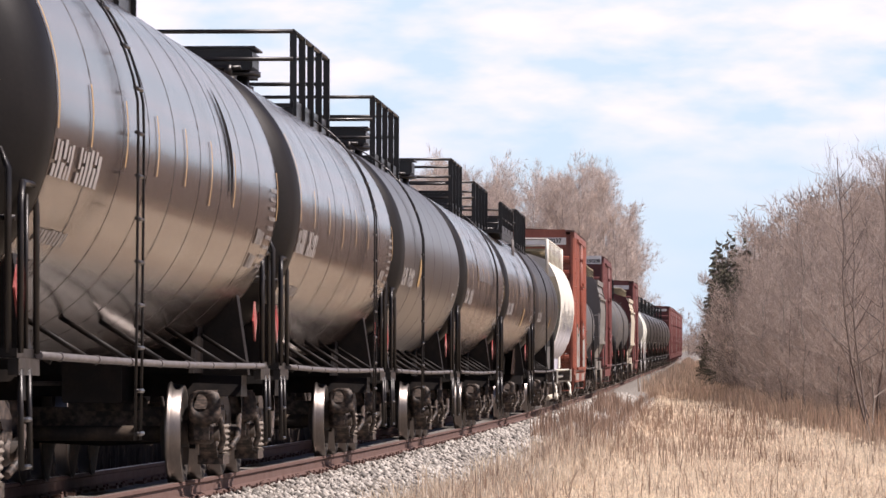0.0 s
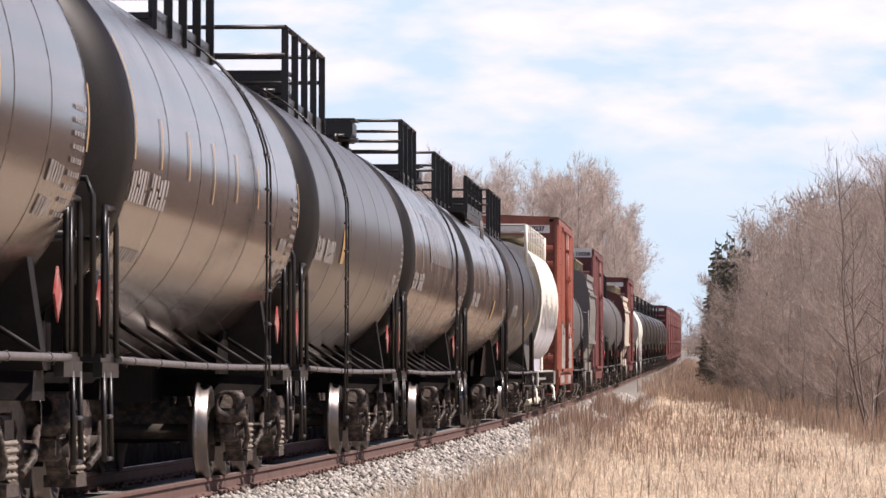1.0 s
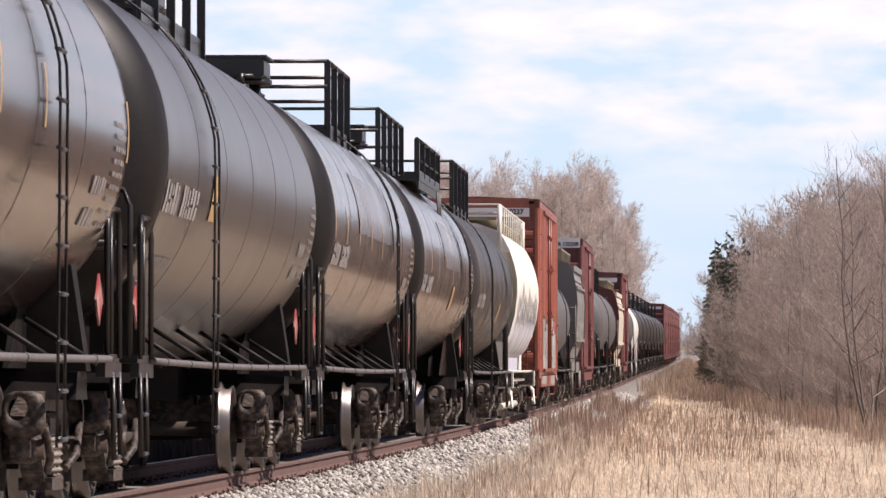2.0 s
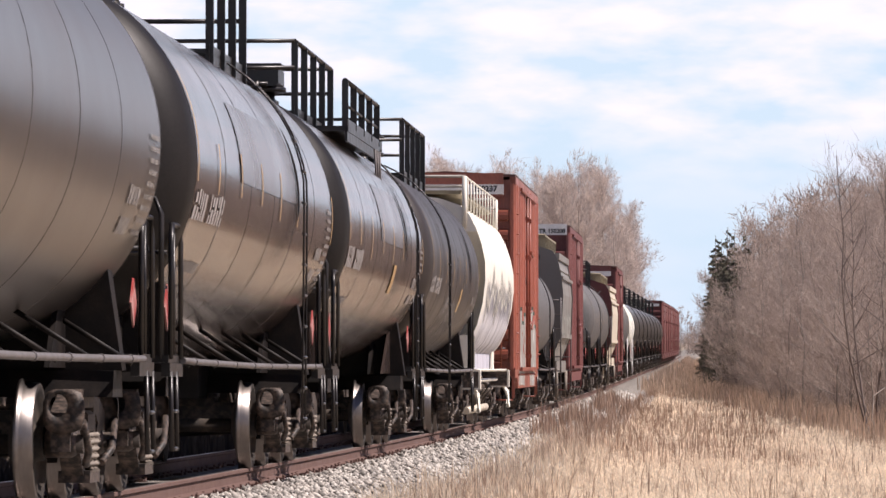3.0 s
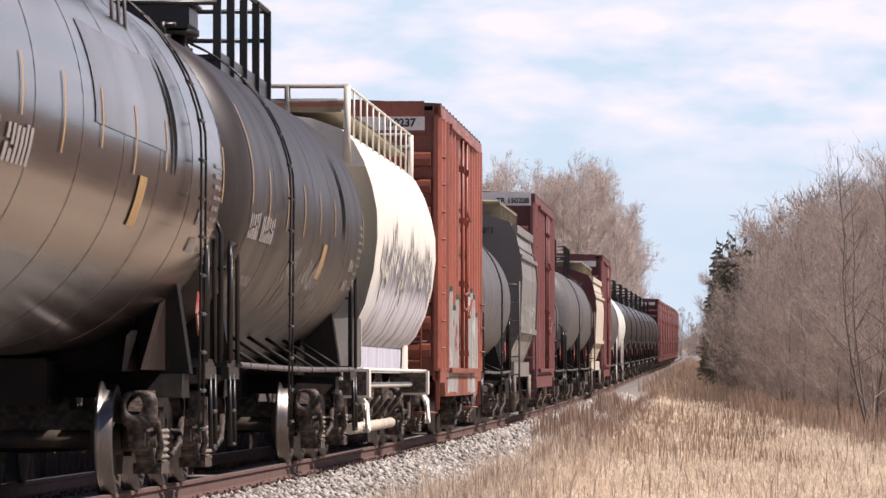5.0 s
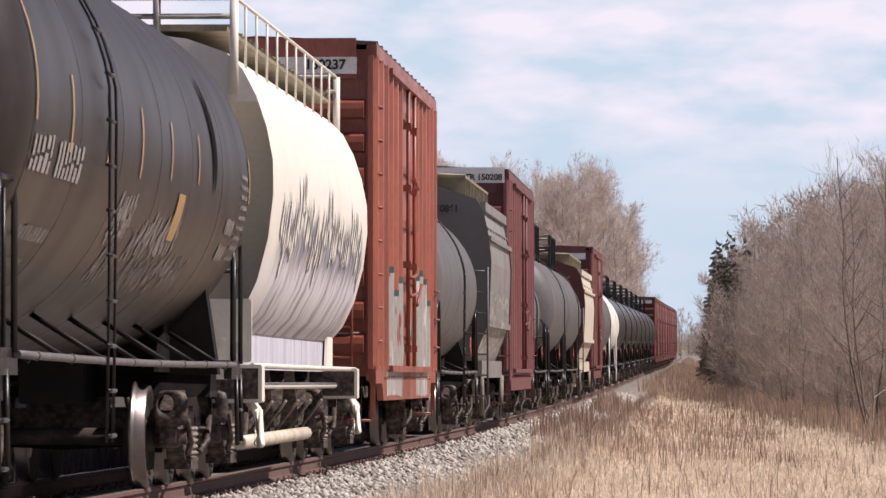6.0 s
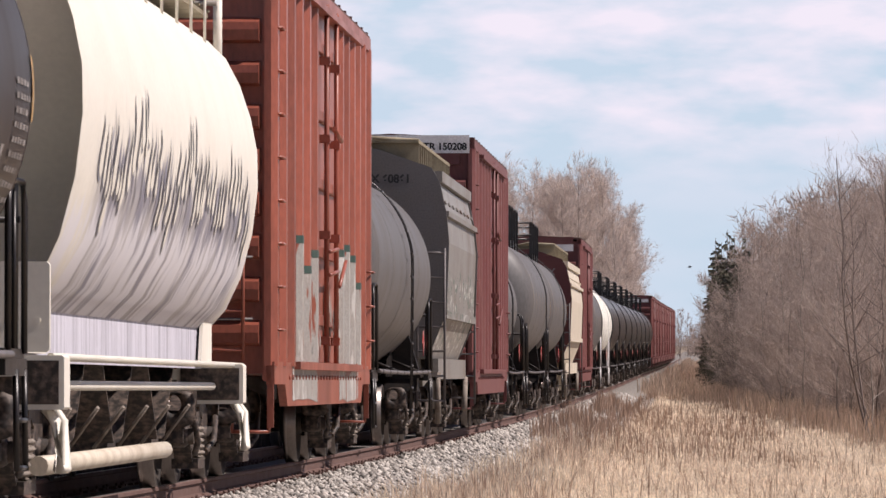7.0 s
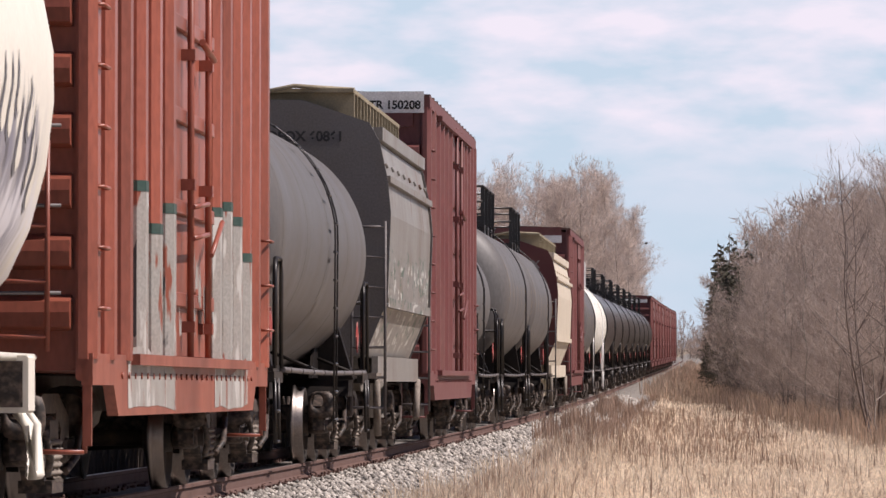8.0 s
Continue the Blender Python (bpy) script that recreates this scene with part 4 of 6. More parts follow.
def round_hopper(length, body, label):
    """A covered hopper with swelling sides, a railed roof walk, sloping hopper bottoms."""
    rng = random.Random(11)
    car = thing("covered_hopper", label, "hopper car", "freight train cars")
    half, b = length / 2, body / 2
    # half profile of the barrel: lower edge, belly, side, roof edge, crown
    side = [(1.12, 1.42), (1.28, 1.60), (1.42, 1.90), (1.525, 2.30), (1.575, 2.72), (1.57, 3.05), (1.51, 3.36), (1.41, 3.66), (1.28, 3.91), (1.12, 4.07), (0.75, 4.20), (0.3, 4.26)]
    prof = side + [(-x, z) for x, z in side[::-1]]
    bm = bmesh.new()
    n = 18
    rings = []
    for i in range(n + 1):
        y = -b + 2 * b * i / n
        rings.append([bm.verts.new((x, y, z)) for x, z in prof])
    for p, q in zip(rings, rings[1:]):
        for k in range(len(prof)):
            j = (k + 1) % len(prof)
            if k != len(prof) - 1:
                face(bm, (p[k], p[j], q[j], q[k])[::-1], 0, True)
    bmesh.ops.recalc_face_normals(bm, faces=bm.faces)
    part("barrel", bm, HOPPER_SIDE, car, "cream side with dripping spray paint over its lower half")
    heights, widths = [z for x, z in side], [x for x, z in side]

    def drip(yc, top, low, wide, off, mat, name, text):
        bm = bmesh.new()
        pairs = []
        for i in range(9):
            f = i / 8
            w = wide * (0.06 + 0.94 * min(1.0, f / 0.7) ** 1.3) * math.sqrt(max(0.02, 1 - max(0.0, (f - 0.78) / 0.22) ** 2))
            z = top + (low - top) * f
            x = float(np.interp(z, heights, widths)) + off
            pairs.append((bm.verts.new((x, yc - w, z)), bm.verts.new((x, yc + w, z))))
        for p, q in zip(pairs, pairs[1:]):
            face(bm, (p[0], q[0], q[1], p[1]), 0, True)
        return part(name, bm, mat, car, text)
    y = -b + 1.3
    while y < b - 0.4:
        top = 2.76 + 0.16 * math.sin(y * 1.7) + rng.uniform(-0.14, 0.22)
        low = top - rng.uniform(0.30, 0.62)
        wide = rng.uniform(0.07, 0.14)
        drip(y, top, low, wide, 0.006, GRAFF_GREY, "drip_outline", "grey sprayed outline of a paint drip")
        drip(y + 0.02, top - 0.06, low + 0.035, wide * 0.78, 0.010, HOPPER_WHITE, "paint_drip", "cream paint drip")
        y += wide + rng.uniform(0.06, 0.22)
    for s in (-1, 1):
        # upright sheet at the top of the end, and below it a sheet that slopes in under the load
        bm = bmesh.new()
        up = [p for p in side if p[1] > 3.62]
        e = [(1.42, 3.60)] + up + [(-x, z) for x, z in up[::-1]] + [(-1.42, 3.60)]
        prism(bm, e, *sorted((s * (b - 0.06), s * (b + 0.012))))
        part("end_sheet", bm, HOPPER_WHITE, car, "cream upright end sheet")
        bm = bmesh.new()
        lo = [p for p in side if p[1] < 3.58]
        rows = [(x - 0.01, s * (b - 0.05 - (3.60 - z) * 0.9), z) for x, z in lo + [(1.43, 3.60)]]
        vs = [(bm.verts.new((-x, y, z)), bm.verts.new((x, y, z))) for x, y, z in rows]
        for p, q in zip(vs, vs[1:]):
            face(bm, (p[0], p[1], q[1], q[0])[::s])
        part("slope_sheet", bm, HOPPER_WHITE, car, "cream sloping end sheet in shade")
        bm = bmesh.new()
        box(bm, -1.17, 1.17, *sorted((s * (b - 0.2), s * (half - 0.72))), 0.96, 1.06)
        box(bm, -0.3, 0.3, *sorted((s * (half - 0.72), s * (b - 3.4))), 0.70, 0.91, 0, 0.02)
        part("end_platform", bm, HOPPER_WHITE, car)
        for x in (-1, 1):
            # end beam and body bolster reach out to the side; dark plates paint the shade in their hollows
            yc = s * (half - 0.98) if s < 0 else s * (half - 1.70)
            bm = bmesh.new()
            box(bm, *sorted((x * 0.90, x * 1.50)), yc - 0.16, yc + 0.16, 0.74, 1.10, 0, 0.015)
            beam = part("bolster_beam", bm, HOPPER_WHITE, car, "cream steel beam")
            bm = bmesh.new()
            box(bm, *sorted((x * 0.93, x * 1.465)), yc - 0.168, yc - 0.161, 0.775, 1.065)
            part("beam_face", bm, DUSTY_IRON, beam, "dark plate for the shaded hollow of the beam")
            bm = bmesh.new()
            tube(bm, [(x * 1.40, -half + 0.9, 1.09), (x * 1.40, half - 0.9, 1.09)], 0.03, 6)
            part("sill_rail", bm, HOPPER_WHITE, car)
            bm = bmesh.new()
            plate(bm, [(s * (b - 0.25), 1.12), (s * (b - 1.25), 1.12), (s * (b - 0.95), 1.75), (s * (b - 0.25), 1.75)][::-s], x * 1.16 - 0.015, x * 1.16 + 0.015)
            part("gusset", bm, HOPPER_WHITE, car)
            bm = bmesh.new()
            ys = s * (half - 0.95)
            tube(bm, [(x * 1.36, ys, 0.75), (x * 1.43, ys, 0.66), (x * 1.45, ys, 0.34), (x * 1.45, ys - s * 0.38, 0.34), (x * 1.43, ys - s * 0.38, 0.66), (x * 1.36, ys - s * 0.38, 0.75)], 0.04, 6)
            part("step", bm, HOPPER_WHITE, car)
        part("coupler", coupler_bm(s * (half - 0.22), s), DUSTY_IRON, car)
        truck(car, s * (half - 1.95))
    for k in range(3):
        yc = (k - 1) * 3.3
        bm = bmesh.new()
        for s in (-1, 1):
            plate(bm, [(yc + s * 1.5, 1.4), (yc + s * 0.3, 0.45), (yc + s * 0.26, 0.45), (yc + s * 1.44, 1.4)][::-s], -1.05, 1.05)
        box(bm, -1.0, 1.0, yc - 0.3, yc + 0.3, 0.36, 0.46)
        part("outlet", bm, DUSTY_IRON, car)
    # skirt under the barrel, painted
    for x in (-1, 1):
        bm = bmesh.new()
        box(bm, *sorted((x * 1.08, x * 1.12)), -b + 0.3, b - 0.3, 1.06, 1.44)
        part("skirt", bm, GRAFF_VIOLET if x > 0 else HOPPER_WHITE, car, "pale violet sprayed skirt plate" if x > 0 else "")
    bm = bmesh.new()
    box(bm, 0.92, 1.40, -b - 0.36, -b - 0.30, 1.12, 1.72, 0, 0.02)
    for k in range(4):
        tube(bm, [(1.02 + 0.1 * k, -b - 0.37, 1.25 + 0.08 * (k % 2)), (1.02 + 0.1 * k, -b - 0.355, 1.25 + 0.08 * (k % 2))], 0.02, 6)
    part("end_box", bm, HOPPER_WHITE, car, "cream steel box with bolts beside the end")
    bm = bmesh.new()
    tube(bm, [(1.25, -half + 1.6, 0.90), (1.25, half - 2.2, 0.90)], 0.035, 8)
    part("side_pipe", bm, HOPPER_WHITE, car)
    bm = bmesh.new()
    tube(bm, [(1.18, -half + 2.0, 0.35), (1.18, -half + 10.4, 0.37)], 0.07, 10)
    part("loose_pipe", bm, HOPPER_CREAM, car, "pale dusty pipe slung by the truck")
    for i in range(6):
        bm = bmesh.new()
        yy = -half + 3.0 + i * 1.7
        tube(bm, [(1.28, yy, 0.74), (1.02, yy + 0.25, 0.42)], 0.016, 5)
        part("gate_lever", bm, LIGHT_DUST, car)
    # roof walk, hatches and rail
    bm = bmesh.new()
    box(bm, 0.35, 1.12, -b + 0.1, b - 0.1, 4.28, 4.32)
    box(bm, -1.12, -0.35, -b + 0.1, b - 0.1, 4.28, 4.32)
    for k in range(30):
        yy = -b + 0.2 + k * (2 * b - 0.4) / 29
        box(bm, -1.14, 1.14, yy, yy + 0.05, 4.325, 4.35)
    part("roof_walk", bm, HOPPER_TAN, car, "weathered tan plank roof walk")
    for k in range(4):
        bm = bmesh.new()
        tube(bm, [(0, -b + 1.9 + k * 3.3, 4.22), (0, -b + 1.9 + k * 3.3, 4.40)], 0.36, 18)
        part("hatch", bm, HOPPER_WHITE, car)
    for x in (-1, 1):
        n = 11
        for i in range(n + 1):
            bm = bmesh.new()
            yy = -b - 0.02 + (2 * b + 0.04) * i / n
            wide = 0.045 if i in (0, n) else 0.014
            tube(bm, [(x * 1.20, yy, 3.66 if i in (0, n) else 3.98), (x * 1.20, yy, 4.60)], wide, 6)
            part("rail_post", bm, HOPPER_WHITE, car)
        bm = bmesh.new()
        tube(bm, [(x * 1.20, -b + 0.12, 4.60), (x * 1.20, b - 0.12, 4.60)], 0.018, 6)
        part("top_rail", bm, HOPPER_WHITE, car)
    for s in (-1, 1):
        bm = bmesh.new()
        for zz in (4.60, 4.42):
            tube(bm, [(-1.2, s * (b - 0.1), zz), (1.2, s * (b - 0.1), zz)], 0.03, 6)
        for xx in (-0.4, 0.45):
            tube(bm, [(xx, s * (b - 0.1), 4.15), (xx, s * (b - 0.1), 4.60)], 0.04, 6)
        part("end_rail", bm, HOPPER_GREY, car)
    return car


def angular_hopper(length, body, label, side_mat, end_mat, words, word_mat, spray=False):
    """A covered hopper with flat leaning sides, a roof cornice and a big flat end sheet."""
    car = thing("covered_hopper", label, "hopper car", "freight train cars")
    half, b = length / 2, body / 2
    side = [(1.28, 1.30), (1.56, 2.0), (1.60, 3.1), (1.56, 3.52)]
    prof = side + [(1.46, 4.0), (1.33, 4.24), (0.5, 4.53), (-0.5, 4.53), (-1.33, 4.24), (-1.46, 4.0)] + [(-x, z) for x, z in side[::-1]]
    bm = bmesh.new()
    prism(bm, prof, -b, b)
    part("body", bm, side_mat, car)
    for s in (-1, 1):
        bm = bmesh.new()
        rim = [(x * 1.02, z + 0.012) for x, z in prof]
        prism(bm, rim, *sorted((s * b - s * 0.02, s * (b + 0.05))))
        part("end_sheet", bm, end_mat, car, "dark end sheet with its number")
        bm = bmesh.new()
        for xx in (-0.9, 0.9):
            box(bm, xx - 0.05, xx + 0.05, *sorted((s * (b + 0.052), s * (b + 0.14))), 1.1, 3.3)
        part("end_stiffener", bm, end_mat, car)
        bm = bmesh.new()
        box(bm, -1.42, 1.42, *sorted((s * (b - 0.3), s * (half - 0.7))), 0.96, 1.08)
        box(bm, -0.3, 0.3, *sorted((s * (half - 0.7), s * (b - 2.6))), 0.7, 0.955)
        part("end_platform", bm, BLACK_IRON, car)
        for x in (-1, 1):
            end_ladder(car, PIPE_GREY, x * 1.36, s * (b + 0.20), 0.55, 3.0, "x", "worn steel ladder")
        part("coupler", coupler_bm(s * (half - 0.22), s), DUSTY_IRON, car)
        truck(car, s * (half - 1.8))
    for x in (-1, 1):
        bm = bmesh.new()
        plate(bm, [(-b, 3.50), (b, 3.50), (b, 3.58), (-b, 3.58)], x * 1.585 - 0.04, x * 1.585 + 0.04)
        for k in range(8):
            tube(bm, [(x * 1.53, -b + 0.5 + k * (body - 1) / 7, 3.72), (x * 1.56, -b + 0.5 + k * (body - 1) / 7, 3.73)], 0.04, 6)
        part("cornice", bm, side_mat, car)
        bm = bmesh.new()
        plate(bm, [(-b, 1.92), (b, 1.92), (b, 2.04), (-b, 2.04)], x * 1.57 - 0.03, x * 1.57 + 0.03)
        part("side_rib", bm, side_mat, car)
        bm = bmesh.new()
        plate(bm, [(-b + 0.06, 4.03), (b - 0.06, 4.03), (b - 0.06, 4.20), (-b + 0.06, 4.20)], x * 1.46 - 0.06, x * 1.46 + 0.06)
        part("roof_ledge", bm, side_mat, car)
        bm = bmesh.new()
        plate(bm, [(-b + 0.4, 0.98), (b - 0.4, 0.98), (b - 0.4, 1.30), (-b + 0.4, 1.30)], x * 1.40 - 0.04, x * 1.40 + 0.04)
        part("side_sill", bm, side_mat, car)
        bm = bmesh.new()
        box(bm, *sorted((x * 1.0, x * 1.46)), -b - 0.25, -b + 0.8, 1.02, 1.09)
        part("side_deck", bm, LIGHT_DUST, car)
        for ya, yb, zb in ((-b + 0.1, -b + 0.35, 0.30), (b - 0.6, b - 0.9, 0.45)):
            bm = bmesh.new()
            tube(bm, [(x * 1.44, ya, 1.0), (x * 1.44, yb, zb)], 0.05, 6)
            part("step", bm, LIGHT_DUST, car)
    bm = bmesh.new()
    for k in range(2):
        yc = (k - 0.5) * 3.6
        for s in (-1, 1):
            plate(bm, [(yc + s * 1.7, 1.35), (yc + s * 0.35, 0.48), (yc + s * 0.3, 0.48), (yc + s * 1.64, 1.35)][::-s], -1.1, 1.1)
    part("outlet", bm, side_mat, car)
    bm = bmesh.new()
    box(bm, -1.15, 1.15, -b + 0.05, b - 0.05, 4.64, 4.69)
    part("roof_walk", bm, HOPPER_TAN, car, "weathered tan roof walk")
    for k in range(16):
        yy = -b + 0.2 + k * (body - 0.5) / 15
        bm = bmesh.new()
        box(bm, -1.15, 1.15, yy, yy + 0.08, 4.27, 4.639)
        part("walk_bracket", bm, HOPPER_TAN, car)
    bm = bmesh.new()
    tube(bm, [(-0.2, -b - 0.02, 4.60), (0.4, -b - 0.02, 4.72), (1.15, -b + 0.2, 4.68)], 0.03, 6)
    part("walk_edge", bm, HOPPER_TAN, car)
    for i, w in enumerate(words):
        size, right, base = (0.175, 0.84, 4.02) if spray else (0.27, 1.05, 3.80)
        lettering(w, size, pose(right - (0.45 if spray else 0.61) * size * len(w), -b - 0.0525, base - 0.36 * i, 90, 0, 0), word_mat, car, label="stencilled car number")
    return car


def drip_material():
    """Cream paint; in a band along the lower side, spray paint that has run down in streaks."""
    m = material("hopper_side_with_runs", (0.71, 0.68, 0.60), 0.5, dirt=(0.57, 0.53, 0.46), dirt_amount=0.3, scale=1.2, fine=20, bump=0.02, vary=0.04)
    n, l = m.node_tree.nodes, m.node_tree.links
    b = n["Principled BSDF"]
    base = b.inputs["Base Color"].links[0].from_socket
    co, xyz = n.new("ShaderNodeTexCoord"), n.new("ShaderNodeSeparateXYZ")
    l.new(co.outputs["Object"], xyz.inputs[0])

    def noise_on(scale, detail, stretch):
        mp, nz = n.new("ShaderNodeMapping"), n.new("ShaderNodeTexNoise")
        mp.inputs["Scale"].default_value = stretch
        nz.inputs["Scale"].default_value, nz.inputs["Detail"].default_value = scale, detail
        l.new(co.outputs["Object"], mp.inputs["Vector"])
        l.new(mp.outputs[0], nz.inputs["Vector"])
        return nz.outputs["Fac"]

    def calc(op, a, c):
        k = n.new("ShaderNodeMath")
        k.operation = op
        for i, v in enumerate((a, c)):
            if isinstance(v, (int, float)):
                k.inputs[i].default_value = v
            else:
                l.new(v, k.inputs[i])
        return k.outputs[0]

    def ramp(v, a, c):
        r = n.new("ShaderNodeMapRange")
        r.interpolation_type = "SMOOTHSTEP"
        r.inputs["From Min"].default_value, r.inputs["From Max"].default_value = a, c
        l.new(v, r.inputs["Value"])
        return r.outputs[0]

    def blend(a, colour, f):
        x = n.new("ShaderNodeMix")
        x.data_type = "RGBA"
        l.new(a, x.inputs["A"])
        x.inputs["B"].default_value = (*colour, 1)
        l.new(f, x.inputs["Factor"])
        return x.outputs["Result"]

    z, y = xyz.outputs["Z"], xyz.outputs["Y"]
    along = calc("MULTIPLY", ramp(y, -6.0, -4.9), ramp(y, 6.7, 6.0))
    spikes = calc("MULTIPLY", noise_on(1.0, 3, (0.1, 6.0, 0.10)), 1.1)
    # violet-grey fill with a spiky upper edge
    fill = calc("MULTIPLY", ramp(calc("ADD", z, spikes), 3.16, 3.06), along)
    col = blend(base, (0.20, 0.198, 0.245), calc("MULTIPLY", fill, calc("ADD", calc("MULTIPLY", ramp(noise_on(1.0, 3, (0.2, 2.2, 1.2)), 0.35, 0.6), 0.35), 0.62)))
    # below the lower weld, pale slanting runs over it
    slant = n.new("ShaderNodeCombineXYZ")
    l.new(calc("ADD", y, calc("MULTIPLY", z, -0.9)), slant.inputs[1])
    l.new(calc("MULTIPLY", z, 0.3), slant.inputs[2])
    nz = n.new("ShaderNodeTexNoise")
    nz.inputs["Scale"].default_value, nz.inputs["Detail"].default_value = 3.2, 4
    l.new(slant.outputs[0], nz.inputs["Vector"])
    pale = calc("MULTIPLY", ramp(nz.outputs["Fac"], 0.36, 0.54), ramp(calc("ADD", z, calc("MULTIPLY", spikes, 0.7)), 2.62, 2.40))
    col = blend(col, (0.66, 0.655, 0.685), calc("MULTIPLY", pale, 0.9))
    # fine dark runs in the upper band
    band = calc("MULTIPLY", ramp(calc("ADD", z, calc("MULTIPLY", noise_on(1.0, 2, (0.1, 3.0, 0.05)), 0.9)), 3.3, 3.0), ramp(z, 2.1, 2.3))
    runs = calc("MULTIPLY", calc("MULTIPLY", ramp(noise_on(1.0, 4, (0.2, 7.0, 0.8)), 0.53, 0.57), band), along)
    col = blend(col, (0.10, 0.095, 0.11), calc("MULTIPLY", runs, 0.85))
    l.new(col, b.inputs["Base Color"])
    return m


HOPPER_SIDE = drip_material()
HOPPER_TAN = material("weathered_tan_paint", (0.266, 0.229, 0.155), 0.7, dirt=(0.148, 0.118, 0.074), dirt_amount=0.6, scale=3, bump=0.1)
HOPPER_CREAM = material("hopper_cream_paint", (0.58, 0.52, 0.42), 0.5, dirt=(0.296, 0.222, 0.148), dirt_amount=0.5, scale=1.2, bump=0.03, stretch=(1, 3, 0.3))
HOPPER_MAROON = material("hopper_maroon_paint", (0.0962, 0.0222, 0.0222), 0.55, dirt=(0.148, 0.0592, 0.0444), dirt_amount=0.4, scale=1.2, bump=0.03)


# ---- ground, bed and track ----
def lie(d):
    """Height of the ground against the rail head, at a distance from the track's centre line."""
    a = abs(d)
    return float(np.interp(a, [0, 1.55, 1.8, 3.1, 4.6, 9.0, 40.0, 2500.0], [-0.20, -0.20, -0.23, -0.72, -0.98, -1.02, -1.0, -2.0]))


def ground_z(x, y):
    d = x - track_x(y)
    bump = noise.noise(Vector((x * 0.25, y * 0.12, 0))) * 0.10 * min(1.0, max(0.0, (abs(d) - 3.2) / 3))
    return rail_z(y) + lie(d) + bump


def build_ground():
    ys = list(np.arange(-90, 0, 10.0)) + list(np.arange(0, 260, 2.5)) + list(np.arange(260, 700, 8.0)) + [700, 760, 850, 1000, 1300, 1800, 2500, 3600, 4600]
    half = [1.5, 1.8, 2.1, 2.5, 2.9, 3.2, 3.7, 4.3, 5, 6, 7, 8, 9.5, 11, 13, 16, 20, 28, 45, 90, 220, 600, 1500, 2400]
    ds = [-d for d in half[::-1]] + [0] + half
    verts, faces, mats = [], [], []
    for y in ys:
        for d in ds:
            x = track_x(max(-90, y)) + d
            verts.append((x, y, ground_z(x, y)))
    w = len(ds)
    for i in range(len(ys) - 1):
        for j in range(w - 1):
            faces.append((i * w + j, i * w + j + 1, (i + 1) * w + j + 1, (i + 1) * w + j))
            mats.append(1 if abs(ds[j] + ds[j + 1]) / 2 < 3.0 else 0)
    me = bpy.data.meshes.new("ground")
    me.from_pydata(verts, [], faces)
    me.materials.append(SOIL)
    me.materials.append(BALLAST)
    me.polygons.foreach_set("material_index", mats)
    me.polygons.foreach_set("use_smooth", [True] * len(faces))
    tagged(new("ground", me), "dry thatch ground with a pale ballast bed under the track", "ground", kind="structure")


build_ground()


def build_rail(side):
    prof = [(-0.07, -0.17), (0.07, -0.17), (0.07, -0.158), (0.012, -0.135), (0.010, -0.05), (0.036, -0.035), (0.036, -0.008), (0.028, 0.0), (-0.028, 0.0), (-0.036, -0.008),
            (-0.036, -0.035), (-0.010, -0.05), (-0.012, -0.135), (-0.07, -0.158)]
    bm = bmesh.new()
    rings = []
    for y in list(np.arange(-60, 300, 3.0)) + list(np.arange(300, 760, 12.0)):
        rings.append([bm.verts.new((track_x(y) + side * 0.7535 + px, y, rail_z(y) + pz)) for px, pz in prof])
    for a, b in zip(rings, rings[1:]):
        for k in range(len(prof)):
            j = (k + 1) % len(prof)
            face(bm, (a[k], a[j], b[j], b[k])[::-1], 1 if k == 7 else 0)
    tagged(link_mesh("rail", bm, [RAIL_SIDE, RAIL_TOP]), "rusty steel rail with a worn bright head", "rail", "rails of the track", "structure")


build_rail(1)
build_rail(-1)


def build_ties():
    bed = tagged(new("track_ties"), "weathered wooden ties bedded in pale ballast", "railway ties", kind="structure")
    bm = bmesh.new()
    box(bm, -1.30, 1.30, -0.115, 0.115, -0.38, -0.205, 0, 0.012)
    me = mesh_of("tie", bm, [TIE_WOOD])
    bm = bmesh.new()
    for s in (-1, 1):
        box(bm, s * 0.7535 - 0.095, s * 0.7535 + 0.095, -0.09, 0.09, -0.206, -0.168)
        for dx in (-0.08, 0.08):
            tube(bm, [(s * 0.7535 + dx, 0.05, -0.17), (s * 0.7535 + dx, 0.05, -0.14)], 0.015, 5)
    plate_me = mesh_of("tie_plate", bm, [RAIL_SIDE])
    rng = random.Random(5)
    for k in range(150):
        y = 48 + k * 0.54 + rng.uniform(-0.03, 0.03)
        m = pose(track_x(y) + rng.uniform(-0.04, 0.04), y, rail_z(y), 0, 0, -3 + rng.uniform(-1, 1))
        t = sub("tie", me, bed, m)
        sub("tie_plate", plate_me, t, pose(0, 0, 0))


def stuff_mesh(name, verts, faces, mat, label, category):
    me = bpy.data.meshes.new(name)
    nv = len(verts)
    me.vertices.add(nv)
    me.vertices.foreach_set("co", np.asarray(verts, dtype=np.float32).ravel())
    f = np.asarray(faces, dtype=np.int32)
    k = f.shape[1]
    me.loops.add(f.size)
    me.loops.foreach_set("vertex_index", f.ravel())
    me.polygons.add(len(f))
    me.polygons.foreach_set("loop_start", np.arange(0, f.size, k, dtype=np.int32))
    me.update(calc_edges=True)
    me.validate()
    me.materials.append(mat)
    ob = new(name, me)
    if label:
        tagged(ob, label, category, kind="stuff")
    return ob


tx = np.vectorize(track_x)
rz = np.vectorize(rail_z)


